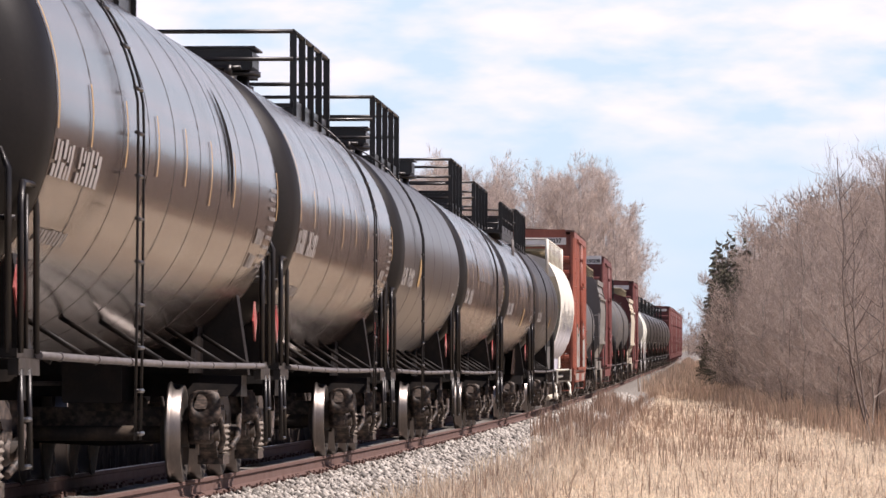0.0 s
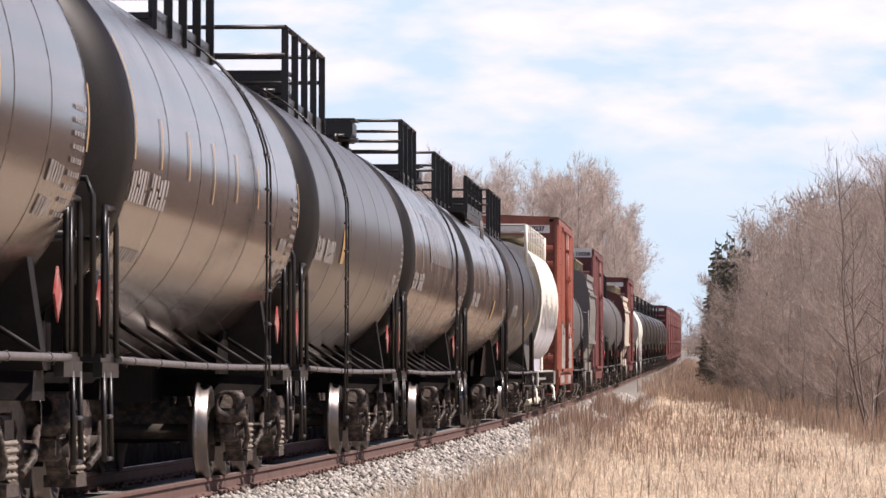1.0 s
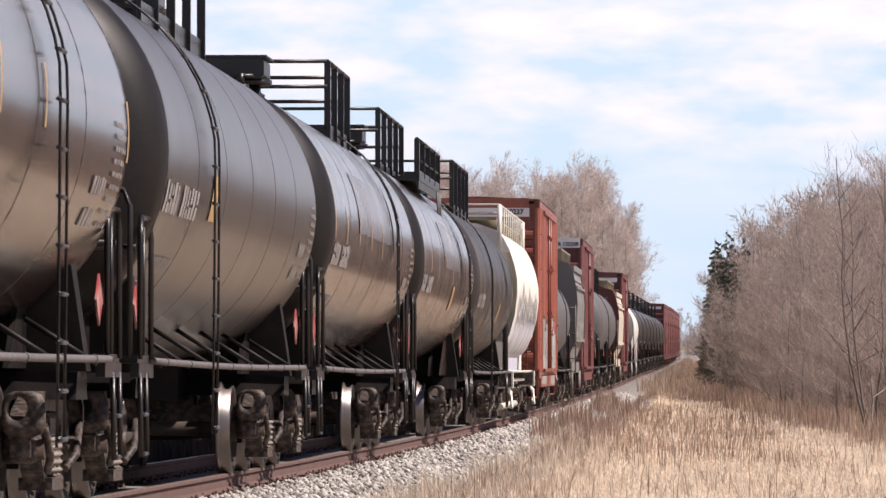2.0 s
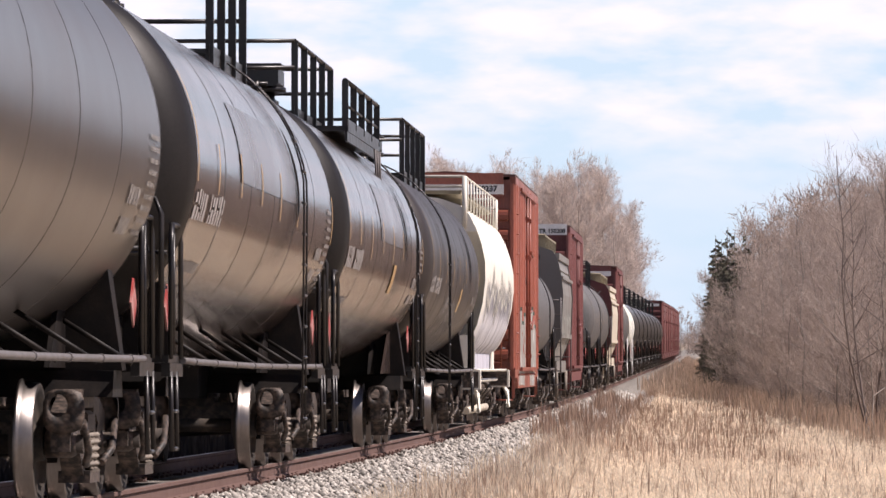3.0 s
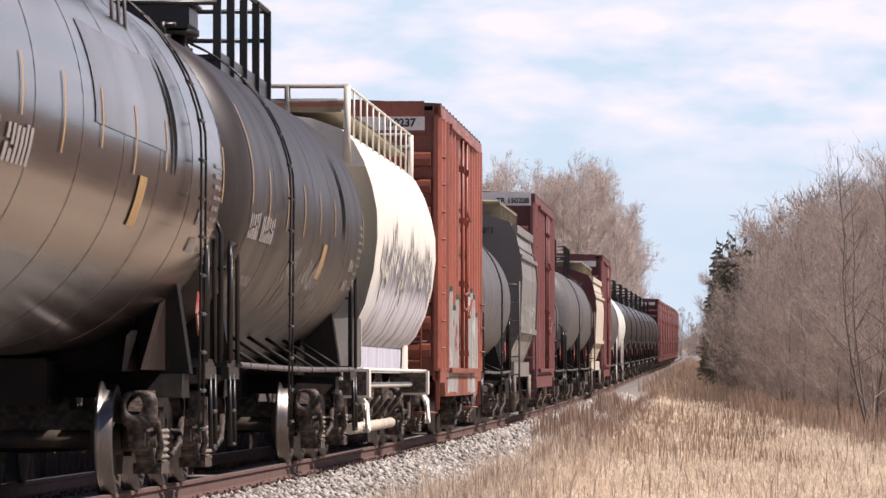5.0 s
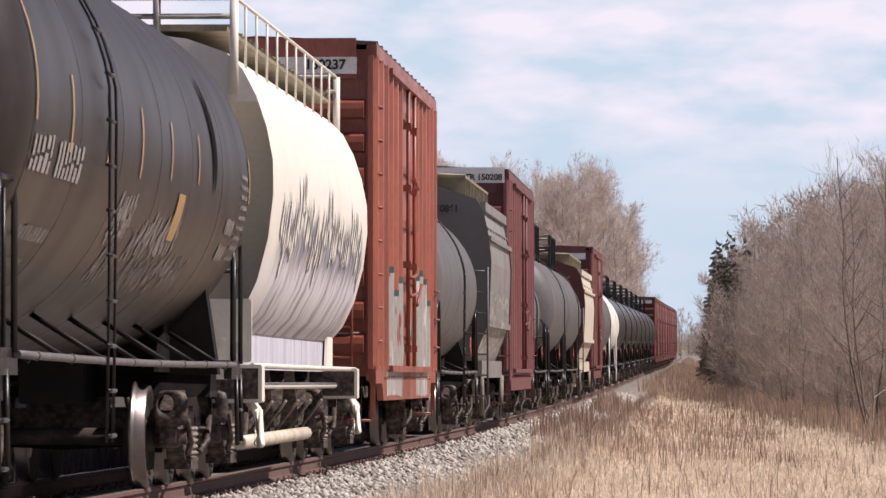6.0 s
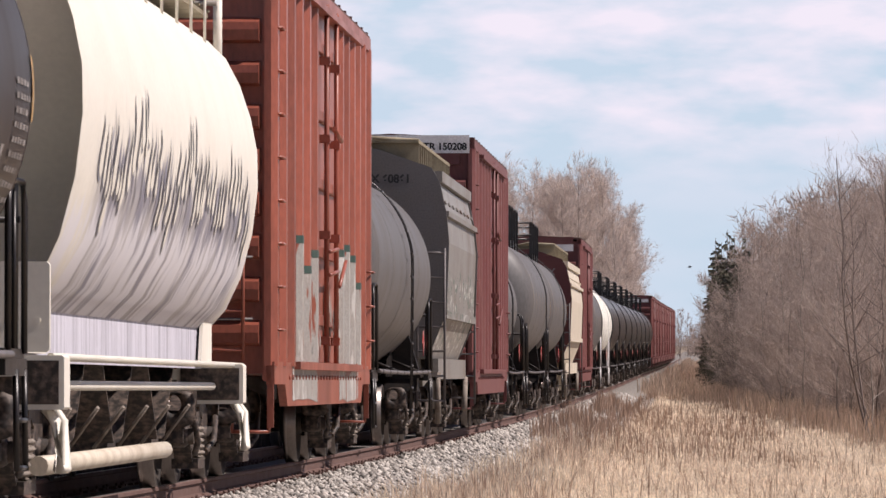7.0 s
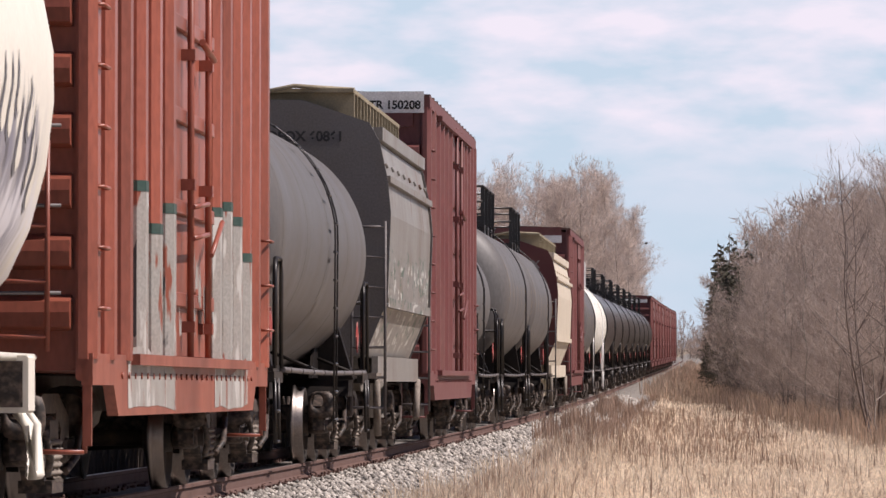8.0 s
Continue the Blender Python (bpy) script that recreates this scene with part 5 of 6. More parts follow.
def build_stones():
    rs = np.random.RandomState(7)
    n = 26000
    y = 50 + 190 * rs.rand(n) ** 1.7
    d = 0.86 + 2.5 * rs.rand(n) ** 0.8
    edge = 2.9 + 0.5 * rs.rand(n)
    d = np.minimum(d, edge)
    size = (0.019 + 0.03 * rs.rand(n) ** 2) * (1 + (y - 50) / 160)
    z = rz(y) + np.interp(d, [0, 1.55, 1.8, 3.1, 4.6], [-0.20, -0.20, -0.23, -0.72, -0.98]) + 0.25 * size
    base = np.array([(1, 0, 0), (-1, 0, 0), (0, 1, 0), (0, -1, 0), (0, 0, 1), (0, 0, -1)], float)
    tri = np.array([(0, 2, 4), (2, 1, 4), (1, 3, 4), (3, 0, 4), (2, 0, 5), (1, 2, 5), (3, 1, 5), (0, 3, 5)])
    v = base[None] * (0.65 + 0.7 * rs.rand(n, 6, 1)) + 0.35 * (rs.rand(n, 6, 3) - 0.5)
    a = rs.rand(n) * 6.28
    c, s = np.cos(a), np.sin(a)
    vx = v[..., 0] * c[:, None] - v[..., 1] * s[:, None]
    vy = v[..., 0] * s[:, None] + v[..., 1] * c[:, None]
    v = np.stack([vx, vy, v[..., 2] * 0.75], -1) * size[:, None, None]
    v += np.stack([tx(y) + d, y, z], -1)[:, None]
    f = tri[None] + (np.arange(n) * 6)[:, None, None]
    stuff_mesh("ballast_stones", v.reshape(-1, 3), f.reshape(-1, 3), STONE, "pale broken limestone ballast beside the rail", "ballast")


def wood_edge(y):
    return np.interp(y, [0, 100, 153, 260, 400, 600, 800, 950], [11.0, 11.8, 12.8, 14.3, 19.4, 29.4, 40.0, 48.0])


def build_blades(name, n, seed, ylo, yhi, power, dlo, dhi, h0, h1, w0, mat, label, category, lean=0.35, patchy=None):
    rs = np.random.RandomState(seed)
    y = ylo + (yhi - ylo) * rs.rand(n) ** power
    x0, x1 = (wood_edge(y) - 0.5 - 1.4 * rs.rand(n) ** 2 if dlo is None else tx(y) + dlo), (wood_edge(y) + 2.5 if dhi is None else tx(y) + dhi)
    x = x0 + (x1 - x0) * rs.rand(n) ** (2.1 if patchy else 1.0)
    if patchy:
        keep = np.sin(x * patchy[0] + 1.3 * np.sin(y * 0.09)) + np.sin(y * patchy[1] + x) + rs.rand(n) * 4.5 > 2.4
        x, y = x[keep], y[keep]
        n = len(x)
    d = x - tx(y)
    z = rz(y) + np.interp(np.abs(d), [0, 1.55, 1.8, 3.1, 4.6, 9.0, 40.0], [-0.20, -0.20, -0.23, -0.72, -0.98, -1.02, -1.0]) - 0.03
    clump = 0.75 + 0.25 * np.sin(x * 1.9 + 2 * np.sin(y * 0.31)) * np.sin(y * 0.53 + x * 0.4)
    h = (h0 + (h1 - h0) * rs.rand(n)) * clump
    w = w0 * (0.6 + 0.8 * rs.rand(n)) * (1 + (y - 50) / 90)
    a = rs.rand(n) * 6.283
    la = a * 0.35 + 2.6 + rs.rand(n) * 1.8
    lx, ly = np.cos(la) * lean * rs.rand(n) * h, np.sin(la) * lean * rs.rand(n) * h
    ux, uy = np.cos(a) * w, np.sin(a) * w * 0.4
    p0 = np.stack([x - ux, y - uy, z], -1)
    p1 = np.stack([x + ux, y + uy, z], -1)
    p2 = np.stack([x + lx * 0.35 + ux * 0.7, y + ly * 0.35 + uy * 0.7, z + h * 0.6], -1)
    p3 = np.stack([x + lx * 0.35 - ux * 0.7, y + ly * 0.35 - uy * 0.7, z + h * 0.6], -1)
    p4 = np.stack([x + lx, y + ly, z + h * (1 - 0.25 * lean)], -1)
    v = np.stack([p0, p1, p2, p3, p4], 1).reshape(-1, 3)
    k = (np.arange(n) * 5)[:, None]
    f = np.concatenate([k + np.array([[0, 1, 2]]), k + np.array([[0, 2, 3]]), k + np.array([[3, 2, 4]])])
    stuff_mesh(name, v, f, mat, label, category)


build_stones()
build_blades("dry_grass", 160000, 21, 50, 420, 2.2, 3.0, None, 0.14, 0.58, 0.0042, GRASS_DRY, "dense dry straw-coloured grass, bent by the wind", "grass", lean=2.6)
build_blades("dead_weeds", 19000, 22, 54, 300, 1.4, 2.6, 8.5, 0.30, 0.80, 0.0035, WEED_RED, "reddish-brown dead weeds along the ballast", "weeds", lean=0.7, patchy=(1.1, 0.11))
build_blades("undergrowth", 30000, 25, 110, 420, 1.4, None, None, 0.3, 1.5, 0.005, UNDERGROWTH, "brown dead undergrowth at the foot of the thicket", "weeds", lean=0.4)
build_blades("weed_clump", 7500, 28, 112, 205, 1.0, 1.9, 7.5, 0.35, 1.05, 0.005, WEED_RED, "tall reddish weed clump that hides the rail", "weeds", lean=0.3, patchy=(0.7, 0.16))
build_blades("far_undergrowth", 18000, 27, 260, 660, 1.0, 2.0, 8.0, 0.4, 1.2, 0.006, UNDERGROWTH, "brown dead brush beside the far track", "weeds", lean=0.4)
# added strip of near-black blades that paints the darkness seen under the cars
build_blades("trackside_scrub", 26000, 24, 44, 330, 1.6, -4.6, -2.7, 0.8, 1.5, 0.018, SHADE_BRUSH, "dense scrub coloured near-black for the shade behind the train", "weeds", lean=0.3)
build_blades("verge_grass", 7000, 26, 52, 130, 1.5, 2.3, 3.6, 0.15, 0.7, 0.005, GRASS_DRY, "thin pale grass growing at the ballast edge", "grass", lean=0.6)
build_blades("weed_stalks", 1300, 23, 52, 240, 1.6, 3.2, None, 0.6, 1.05, 0.005, WEED_RED, "sparse dark weed stalks standing in the grass", "weeds", lean=0.35)


# ---- trees ----
def tube_np(V, F, p, q, r0, r1, n=4):
    p, q = np.array(p), np.array(q)
    d = q - p
    d = d / (np.linalg.norm(d) + 1e-9)
    u = np.cross(d, (0.3, 0.9, 0.1))
    u /= np.linalg.norm(u)
    v = np.cross(d, u)
    k = len(V)
    for c, r in ((p, r0), (q, r1)):
        for i in range(n):
            a = 2 * math.pi * i / n
            V.append(c + r * (math.cos(a) * u + math.sin(a) * v))
    for i in range(n):
        j = (i + 1) % n
        F.append((k + i, k + j, k + n + j))
        F.append((k + i, k + n + j, k + n + i))


def bare_tree_mesh(seed, height, spread, low, limbs, twigs, stems=1, twig_w=0.009, up=0.5, stout=1.0):
    """Trunk and limbs as tapered bars; twigs as fine slivers. Returns (wood, crown) arrays."""
    rs = np.random.RandomState(seed)
    V, F = [], []
    T = []
    for st in range(stems):
        off = np.array([rs.uniform(-0.8, 0.8), rs.uniform(-0.8, 0.8), 0]) * (stems > 1)
        pts = [off * 0.0]
        hh = height * (1 if st == 0 else rs.uniform(0.6, 0.95))
        drift = rs.uniform(-0.06, 0.06, 2) + (off[:2] * 0.12)
        n = 7
        for i in range(1, n + 1):
            pts.append(off * min(1.0, i / 2.0) + np.array([drift[0] * hh * i / n + rs.uniform(-0.12, 0.12), drift[1] * hh * i / n + rs.uniform(-0.12, 0.12), hh * i / n]))
        r = (0.006 * hh + 0.012) * stout
        for i in range(n):
            tube_np(V, F, pts[i], pts[i + 1], r * (1 - i / n) + 0.012, r * (1 - (i + 1) / n) + 0.012, 5)
        m = max(4, limbs // stems)
        for i in range(m):
            f = low + (0.97 - low) * (i + rs.rand()) / m
            j = min(n - 1, int(f * n))
            p = pts[j] + (pts[j + 1] - pts[j]) * (f * n - j)
            a = rs.uniform(0, 6.283)
            ln = spread * (1.05 - 0.72 * f) * rs.uniform(0.7, 1.2)
            el = up + rs.uniform(-0.25, 0.35) + 0.3 * f
            d = np.array([math.cos(a) * math.cos(el), math.sin(a) * math.cos(el), math.sin(el)])
            mid = p + d * ln * 0.5
            tip = mid + (d + np.array([0, 0, 0.25])) * ln * 0.5
            tube_np(V, F, p, mid, 0.008 * ln + 0.008, 0.006 * ln + 0.004, 3)
            tube_np(V, F, mid, tip, 0.006 * ln + 0.004, 0.003, 3)
            for k in range(7):
                g = rs.uniform(0.15, 1.0)
                q = p + (mid - p) * g * 2 if g < 0.5 else mid + (tip - mid) * (g - 0.5) * 2
                b = rs.normal(0, 1, 3) * 0.75 + d + np.array([0, 0, 0.45])
                b /= np.linalg.norm(b)
                l2 = ln * rs.uniform(0.22, 0.48) + 0.25
                e = q + b * l2
                T.append((e, b, l2 * 0.6))
                T.append((q, b, l2))
    # slivers round every small branch
    per = max(1, twigs // len(T))
    q = np.repeat(np.array([t[0] for t in T]), per, 0)
    b = np.repeat(np.array([t[1] for t in T]), per, 0)
    l2 = np.repeat(np.array([t[2] for t in T]), per)
    n = len(q)
    s = q + b * (l2 * rs.uniform(0.05, 1.05, n))[:, None]
    s = s + rs.normal(0, 0.13, (n, 3))
    d = b + rs.normal(0, 0.62, (n, 3)) + np.array([0, 0, 0.4])
    d /= np.linalg.norm(d, axis=1)[:, None]
    ln = rs.uniform(0.35, 1.05, n) * (0.5 + 0.5 * l2)
    w = np.cross(d, rs.normal(0, 1, (n, 3)))
    w /= np.linalg.norm(w, axis=1)[:, None]
    w *= twig_w * rs.uniform(0.6, 1.4, n)[:, None]
    tv = np.stack([s - w, s + w, s + d * ln[:, None]], 1).reshape(-1, 3)
    tf = np.arange(3 * n).reshape(-1, 3)
    return np.array(V), np.array(F), tv, tf


def plain_mesh(name, v, f, mat):
    ob = stuff_mesh(name, v, f, mat, "", "")
    me = ob.data
    bpy.data.objects.remove(ob)
    return me


def tree_kind(name, label, group, arrays, wood_mat, twig_mat):
    V, F, tv, tf = arrays
    return name, label, group, plain_mesh("trunk", V, F, wood_mat), plain_mesh("crown", tv, tf, twig_mat)


def plant(kind, x, y, turn, scale, squash=1.0):
    name, label, group, wood, crown = kind
    t = tagged(new(name), label, "tree", group)
    t.matrix_basis = Matrix.Translation((x, y, ground_z(x, y) - 0.05)) @ Matrix.Rotation(turn, 4, "Z") @ Matrix.Diagonal((scale * squash, scale * squash, scale, 1))
    for n, me in (("trunk", wood), ("crown", crown)):
        o = new(n, me)
        o.parent = t
    return t


def spruce_mesh(seed, height, limbs):
    rs = np.random.RandomState(seed)
    V, F = [], []
    tube_np(V, F, (0, 0, 0), (0, 0, height), 0.13, 0.01, 6)
    tv = []
    for i in range(limbs):
        z = 0.4 + (height - 0.45) * (1 - (1 - rs.rand()) ** 0.7)
        rad = max(0.0, 1 - z / height) * height * 0.17 * rs.uniform(0.7, 1.2) + 0.08
        a = 6.283 * rs.rand()
        dr = np.array([math.cos(a), math.sin(a), rs.uniform(-0.45, 0.1)])
        tip = np.array([0, 0, z]) + dr * rad
        side = np.array([-math.sin(a), math.cos(a), 0])
        for j in range(9):
            g = (j + 0.5) / 9
            c = np.array([0, 0, z]) * (1 - g) + tip * g
            ww = 0.35 * rad * (1 - g) + 0.07
            for s in (-1, 1):
                e = c + s * side * ww * rs.uniform(0.5, 1.0) + dr * 0.15 + np.array([0, 0, rs.uniform(-0.2, 0.06)])
                tv += [c + np.array([0, 0, 0.04]), c - np.array([0, 0, 0.05]), e]
    tv = np.array(tv)
    return np.array(V), np.array(F), tv, np.arange(len(tv)).reshape(-1, 3)


def woods(name, label, plan):
    """Many far trees in one mesh; plan: (arrays, x, y, turn, scale, mat)."""
    for j, mat, sub_name in ((0, BARK, name + "_stems"), (1, TWIG, name)):
        Vs, Fs, k = [], [], 0
        for arrays, x, y, turn, sc in plan:
            v, f = (arrays[0], arrays[1]) if j == 0 else (arrays[2], arrays[3])
            c, s = math.cos(turn), math.sin(turn)
            w = np.stack([v[:, 0] * c - v[:, 1] * s, v[:, 0] * s + v[:, 1] * c, v[:, 2]], -1) * sc + np.array([x, y, ground_z(x, y) - 0.05])
            Vs.append(w)
            Fs.append(f + k)
            k += len(v)
        stuff_mesh(sub_name, np.concatenate(Vs), np.concatenate(Fs), mat, label, "woods")


def build_trees():
    rng = random.Random(42)
    scrub_arrays = [bare_tree_mesh(100 + i, 8.0, 2.5, 0.03, 18, 4500, 2 if i % 2 else 3, 0.0066, 0.45) for i in range(5)]
    far_arrays = [bare_tree_mesh(120 + i, 8.0, 2.6, 0.03, 9, 1000, 2, 0.018, 0.5) for i in range(4)]
    far_tall = [bare_tree_mesh(140 + i, 18.0, 4.2, 0.15, 14, 1500, 1, 0.026, 0.8) for i in range(3)]
    scrub = [tree_kind("bare_tree", "leafless brown scrub tree in the thicket by the track", "thicket trees", a, BARK, TWIG) for a in scrub_arrays]
    open_tree = tree_kind("bare_tree", "tall leafless tree with open pale-grey branches", "thicket trees", bare_tree_mesh(131, 9.5, 2.6, 0.25, 24, 800, 2, 0.006, 0.55, 0.5), BARK, TWIG)
    pale_tree = tree_kind("bare_tree", "leafless tree with pale twisting limbs at the thicket's edge", "thicket trees", bare_tree_mesh(135, 7.0, 2.6, 0.2, 20, 1200, 2, 0.006, 0.35, 0.5), BARK_PALE, TWIG)
    poplar = [tree_kind("poplar_tree", "tall leafless poplar with pale limbs beyond the train", "grove poplars", bare_tree_mesh(160 + i, 18.0, 4.2, 0.14, 26, 6000, 1, 0.017, 0.75), BARK_PALE, TWIG_PALE) for i in range(4)]
    spruce = [tree_kind("spruce_tree", "dark green spruce among bare trees", "thicket spruces", spruce_mesh(190 + i, 9.0, 170), BARK, NEEDLE) for i in range(3)]
    # thicket right of the line
    far = []
    y = 126.0
    while y < 900:
        rows = 5 if y < 420 else 4 if y < 640 else 3
        for k in range(rows):
            yy = y + rng.uniform(-1.5, 1.5)
            x = float(wood_edge(yy)) + 1.3 + k * 2.3 + rng.uniform(-0.9, 0.9)
            sc = rng.uniform(0.92, 1.16) * ((0.66 if yy < 270 else 0.8) if k == 0 else 0.92 if k == 1 else 1.08) * float(np.interp(yy, [120, 170, 200, 230, 290, 340, 420, 640], [0.74, 0.80, 0.88, 0.98, 1.16, 1.26, 1.24, 1.15]))
            turn = rng.uniform(0, 6.28)
            if yy < 290:
                plant(rng.choice(scrub), x, yy, turn, sc, rng.uniform(0.9, 1.15))
            else:
                far.append((rng.choice(far_arrays), x + 0.9, yy, turn, min(sc, 1.42)))
        y += 4.6 if y < 290 else 6.6 if y < 560 else 10.0
    # added trees, hidden by the train, that keep sky light from under the cars
    y = 34.0
    while y < 200:
        for k in range(2):
            far.append((rng.choice(far_arrays), track_x(y) - 7.5 - 2.5 * k + rng.uniform(-0.8, 0.8), y + rng.uniform(-1.5, 1.5), rng.uniform(0, 6.28), rng.uniform(0.5, 0.62)))
        y += 4.5
    y = -30.0
    while y < 124:
        for k in range(2):
            far.append((rng.choice(far_arrays), float(wood_edge(max(0.0, y))) + 6.5 + 3.2 * k + rng.uniform(-0.8, 0.8), y + rng.uniform(-1.5, 1.5), rng.uniform(0, 6.28), rng.uniform(1.0, 1.25)))
        y += 4.0
    # unseen trees added behind the camera to block the bright horizon haze
    for k in range(40):
        a = radians(rng.uniform(95, 265))
        far.append((rng.choice(far_arrays), math.sin(a) * rng.uniform(38, 60), math.cos(a) * rng.uniform(45, 70) - 5, rng.uniform(0, 6.28), rng.uniform(1.25, 1.6)))
    woods("far_thicket", "brown leafless thicket along the line, with unseen trees added to block sky light", far)
    for yy, dx, sc in ((152, 0.2, 0.84), (161, -0.3, 0.88), (170, 0.5, 0.86)):
        plant(open_tree, float(wood_edge(yy)) + dx, yy, rng.uniform(0, 6.28), sc)
    for yy, dx, sc in ((150, -0.2, 0.75), (164, 0.2, 0.8), (182, 0.2, 0.85), (205, 0.3, 0.95), (232, 0.4, 0.95)):
        plant(pale_tree, float(wood_edge(yy)) + dx, yy, rng.uniform(0, 6.28), sc)
    yy = 292.0
    while yy < 900:
        plant(rng.choice(spruce), float(wood_edge(yy)) + rng.uniform(0.0, 1.4), yy, rng.uniform(0, 6.28), rng.uniform(0.85, 1.15), 0.95)
        yy += 8.0 if yy < 370 else 10.0 if yy < 420 else 14.0
    plant(spruce[0], float(wood_edge(186)) + 6.5, 186, 1.0, 1.08, 0.9)
    # grove left of the line
    for k in range(56):
        yy = rng.uniform(520, 590)
        x = rng.uniform(-3.0, 20.6) * yy / 555
        f = max(0.0, (x * 555 / yy - 15.5) / 5.1)
        sc = rng.uniform(0.94, 1.12) * (1 - 0.55 * f * f)
        x = min(x, track_x(yy) - 3.0)
        plant(rng.choice(poplar), x, yy, rng.uniform(0, 6.28), sc)
    far = []
    for k in range(30):
        yy = rng.uniform(640, 780)
        far.append((rng.choice(far_tall), track_x(yy) - rng.uniform(3.5, 14), yy, rng.uniform(0, 6.28), rng.uniform(0.38, 0.58)))
    for k in range(30):
        yy = rng.uniform(800, 950)
        far.append((rng.choice(far_tall), track_x(yy) + rng.uniform(-9, 9), yy, rng.uniform(0, 6.28), rng.uniform(0.26, 0.42)))
    for k in range(60):
        yy = rng.uniform(915, 990)
        far.append((rng.choice(far_arrays), track_x(yy) + rng.uniform(-8, 9), yy, rng.uniform(0, 6.28), rng.uniform(0.4, 0.62)))
    woods("far_woods", "hazy leafless woods where the line meets the horizon", far)


build_trees()


# ---- the train ----
TRAIN = []     # (car, place of its middle along the line at the start)


def place(car, a, b):
    TRAIN.append((car, (a + b) / 2))
    return car


BLACK_TANK = "glossy black tank car with worn white marks, on the rails"
R, CZ = 1.57, 2.72
place(tank_car(18.16, R, CZ, TANK_BLACK, BLACK_TANK, 3.0, (0.3, 5.6, 0.86), seed=1), 15.46, 33.62)
place(tank_car(20.1, R, CZ, TANK_BLACK, "glossy black tank car with yellow strips and a dark streak", -4.2, (-3.0, 2.3, 0.86), seed=2, slot=3.6, seams=9), 33.62, 53.72)
place(tank_car(18.16, R, CZ, TANK_BLACK, BLACK_TANK, 3.3, (0.15, 5.5, 0.88), box_y=1.4, seed=3), 53.72, 71.88)
place(tank_car(18.16, R, CZ, TANK_DULL, "faded black tank car with a small yellow panel", -4.3, (-3.4, 2.4, 0.86), box_y=3.6, seed=4, square=(-3.9, -9), strips=False), 71.88, 90.03)
place(tank_car(18.16, R, CZ, TANK_BLACK, "glossy black tank car with a repainted patch", 3.0, (0.9, 4.6, 0.86), box_y=-2.0, seed=5, patch_panel=(-3.6, 2.6), slot=2.7), 90.03, 108.19)
place(tank_car(18.16, R, CZ, TANK_BLACK, "glossy black tank car with a railed side deck on top", 5.2, (-5.2, 0.8, 0.74), overhang=(-3.4, 2.8), seed=6, slot=3.4, square=(1.2, -17), pipe=False, cradle=True,
               patch_panel=(-1.8, 3.0)), 108.19, 126.35)
place(tank_car(18.1, R, CZ, TANK_MATT, "matt black tank car with scratched yellow graffiti", -3.9, (-3.5, 2.5, 0.86), seed=7, slot=4.2, square=(1.6, -18), scribble=12, placard=False), 126.35, 144.45)
place(round_hopper(16.1, 13.7, "cream-white covered hopper car with dripping spray paint"), 144.45, 160.5)
place(box_car(16.4, 14.3, BOX_RED, "oxide-red ribbed boxcar with silver graffiti on its lower side", "150237", silver=True, dc=0.15, ribs=(5, 5), near_truck=1.05), 161.2, 177.3)
place(tank_car(15.3, 1.46, 2.52, TANK_GREY, "grey tank car with a dark strap ladder", 0.2, (-2.7, -1.7, 0.9), seed=9, strips=False, words=False, seams=4), 177.3, 192.7)
place(angular_hopper(11.4, 9.9, "grey covered hopper car with a dark numbered end", HOPPER_TAGGED, HOPPER_END, ["OFOX 60861"], MARK_BLACK, spray=True), 192.7, 204.1)
place(box_car(16.5, 15.0, BOX_DARKRED, "faded maroon ribbed boxcar with a white end panel", "TR 150208", seed=4, panel=(4.94, 5.255, 1.42)), 204.1, 220.6)
place(tank_car(11.6, 1.30, 2.5, TANK_GREY, "short grey tank car", 0.0, None, seed=12, strips=False, words=False, seams=3), 220.6, 232.2)
grey_tank = place(tank_car(15.2, R, CZ, TANK_GREY, "weathered grey tank car with yellow strips", 1.0, (-2.5, 2.5, 0.86), seed=13, words=False, seams=4), 232.2, 247.4)
place(copy_thing(grey_tank, pose(0, 0, 0)), 247.4, 262.6)
place(angular_hopper(15.6, 14.0, "covered hopper car with cream sides and a maroon end", HOPPER_CREAM, HOPPER_MAROON, ["GACX", "12600"], MARK_FADED), 263.2, 279.4)
far_box = place(box_car(17.0, 15.4, BOX_DARKRED, "faded maroon ribbed boxcar with a grey end panel", "", seed=6), 279.4, 296.6)
place(copy_thing(grey_tank, pose(0, 0, 0)), 296.6, 312.0)
place(tank_car(17.5, R, CZ, TANK_WHITE, "white tank car with white handrails", -3.0, (-3.0, 3.0, 0.86), seed=15, rail_mat=PANEL_WHITE, strips=False, words=False), 312.0, 329.5)
far_tank = place(tank_car(17.5, R, CZ, TANK_DULL, "black tank car far down the train", 3.0, (-2.5, 2.5, 0.86), seed=16, strips=False, words=False), 329.5, 347.0)
s = 347.0
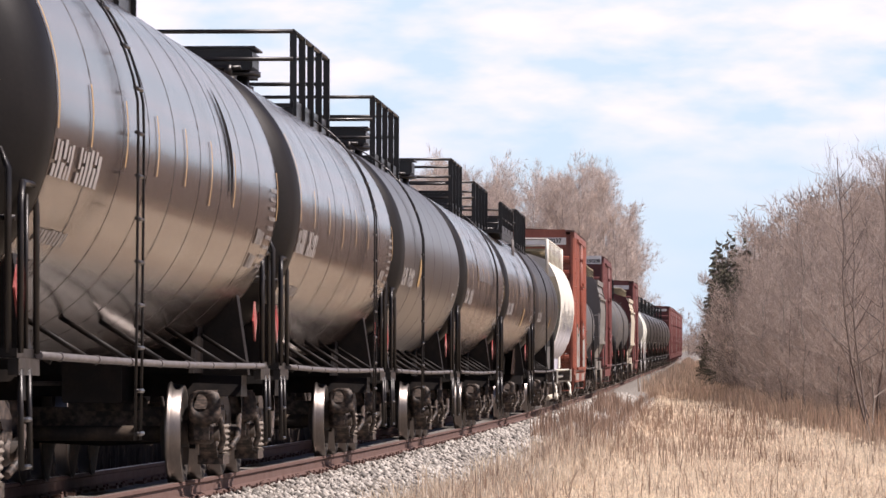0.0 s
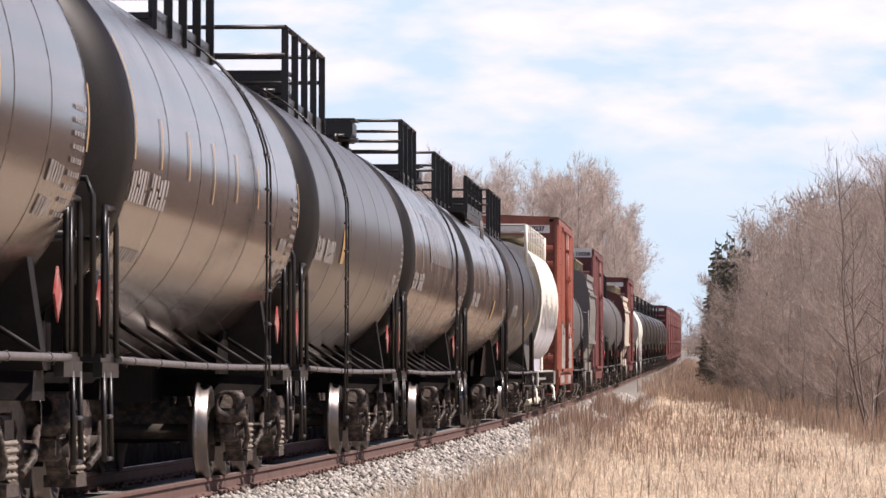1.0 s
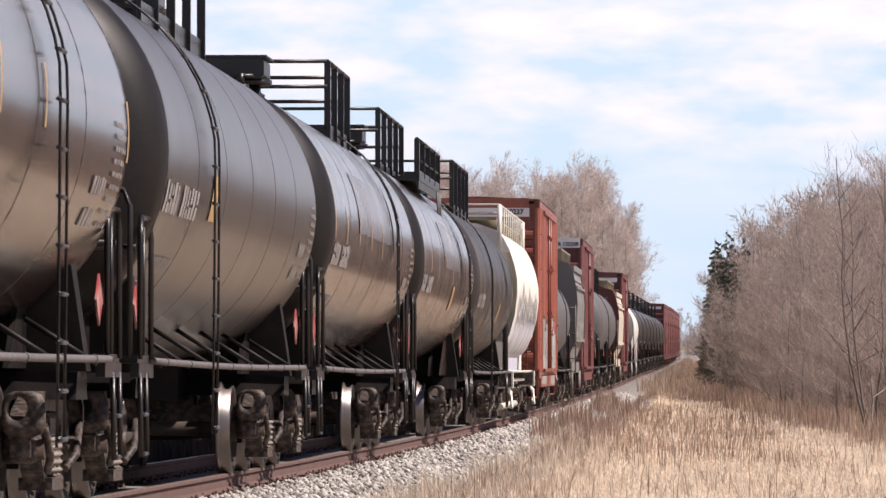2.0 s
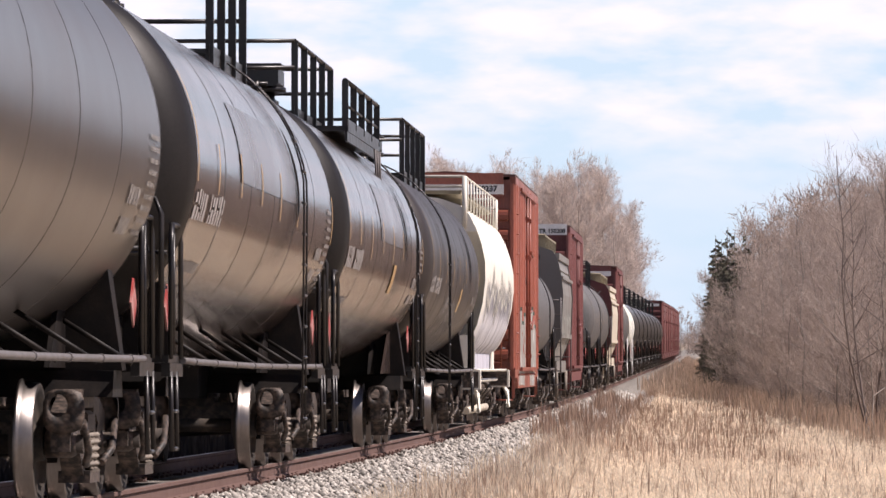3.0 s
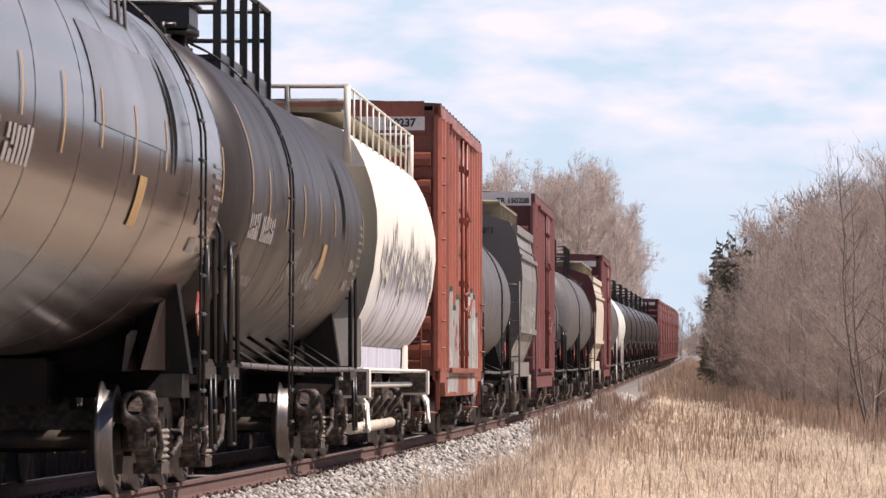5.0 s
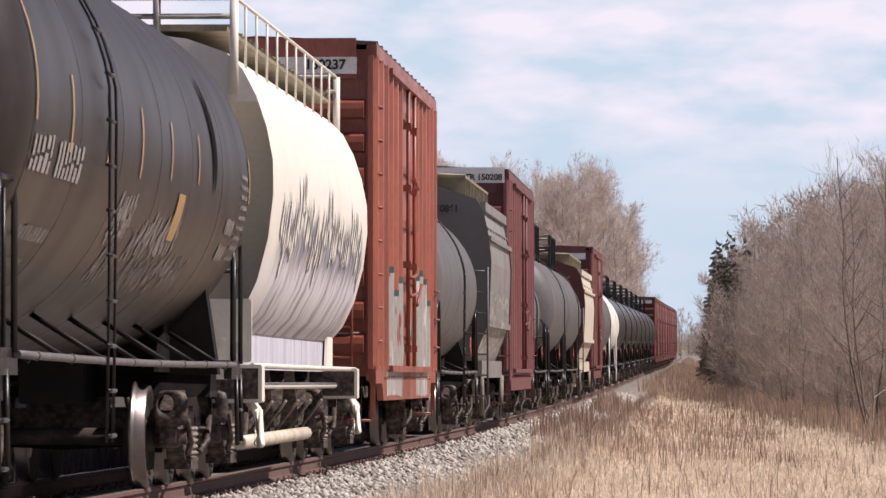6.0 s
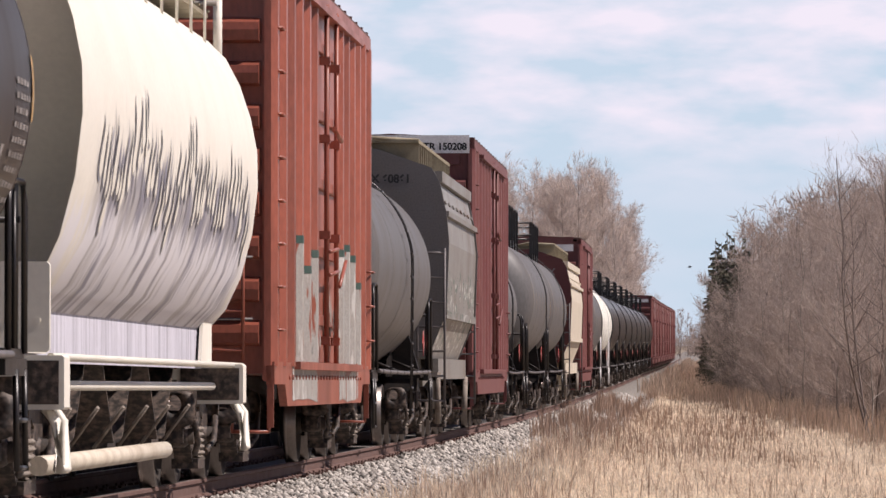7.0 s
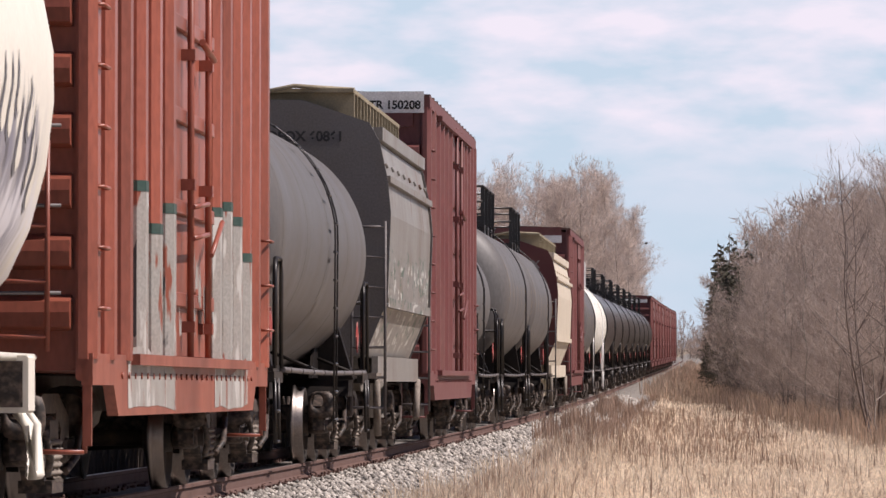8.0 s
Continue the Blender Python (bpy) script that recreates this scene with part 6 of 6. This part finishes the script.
while s < 460:
    place(copy_thing(far_tank, pose(0, 0, 0)), s, s + 17.6)
    s += 17.6
k = 0
red_box = place(box_car(17.0, 15.4, BOX_DARKRED, "maroon boxcar with a white band far down the train", "", seed=8, stripe=True), s, s + 17.0)
s += 17.0
while s < 640:
    place(copy_thing(red_box if k % 3 == 2 else far_box, pose(0, 0, 0)), s, s + 17.0)
    s += 17.0
    k += 1

build_ties()


def small_bird():
    bird = thing("bird", "small dark bird flying over the line", "bird")
    bm = bmesh.new()
    lathe_y(bm, [(-0.11, 0.0), (-0.09, 0.02), (-0.03, 0.038), (0.04, 0.032), (0.10, 0.015), (0.17, 0.004), (0.18, 0.0)], 0, 0, 10)
    part("body", bm, GRAFF_DARK, bird)
    for s in (-1, 1):
        bm = bmesh.new()
        plate(bm, [(-0.05, 0.0), (0.03, 0.0), (0.03, 0.008), (-0.05, 0.008)], *sorted((s * 0.02, s * 0.17)))
        w = part("wing", bm, GRAFF_DARK, bird)
        w.matrix_basis = pose(0, 0, 0.01, 0, -18 * s, 0)
    return bird


BIRD = small_bird()


def run(t):
    return float(np.interp(t, TIMES, RUN))


def on_track(y, reach):
    a = Vector((track_x(y - reach), y - reach, rail_z(y - reach)))
    b = Vector((track_x(y + reach), y + reach, rail_z(y + reach)))
    d = b - a
    return Matrix.Translation((a + b) / 2) @ Euler((math.atan2(d.z, math.hypot(d.x, d.y)), 0, -math.atan2(d.x, d.y))).to_matrix().to_4x4()


def motions():
    walk(BIRD, [(t, pose(x, 296, z, 0, 0, 70)) for t, x, z in ((0, 19.6, 5.4), (5.4, 19.6, 5.4), (6.2, 15.9, 5.5), (7, 13.44, 6.38), (8, 10.95, 7.79))])
    for car, y in TRAIN:
        walk(car, [(t, on_track(y - r, 6.0)) for t, r in zip(TIMES, RUN)])
        if y < 180:
            for part_ob in [o for o in car.children_recursive if o.name.startswith("wheelset")]:
                at = part_ob.location.copy()
                walk(part_ob, [(f / FPS, pose(*at, math.degrees(run(f / FPS) / WHEEL_R) % 360)) for f in range(0, 241)])


motions()
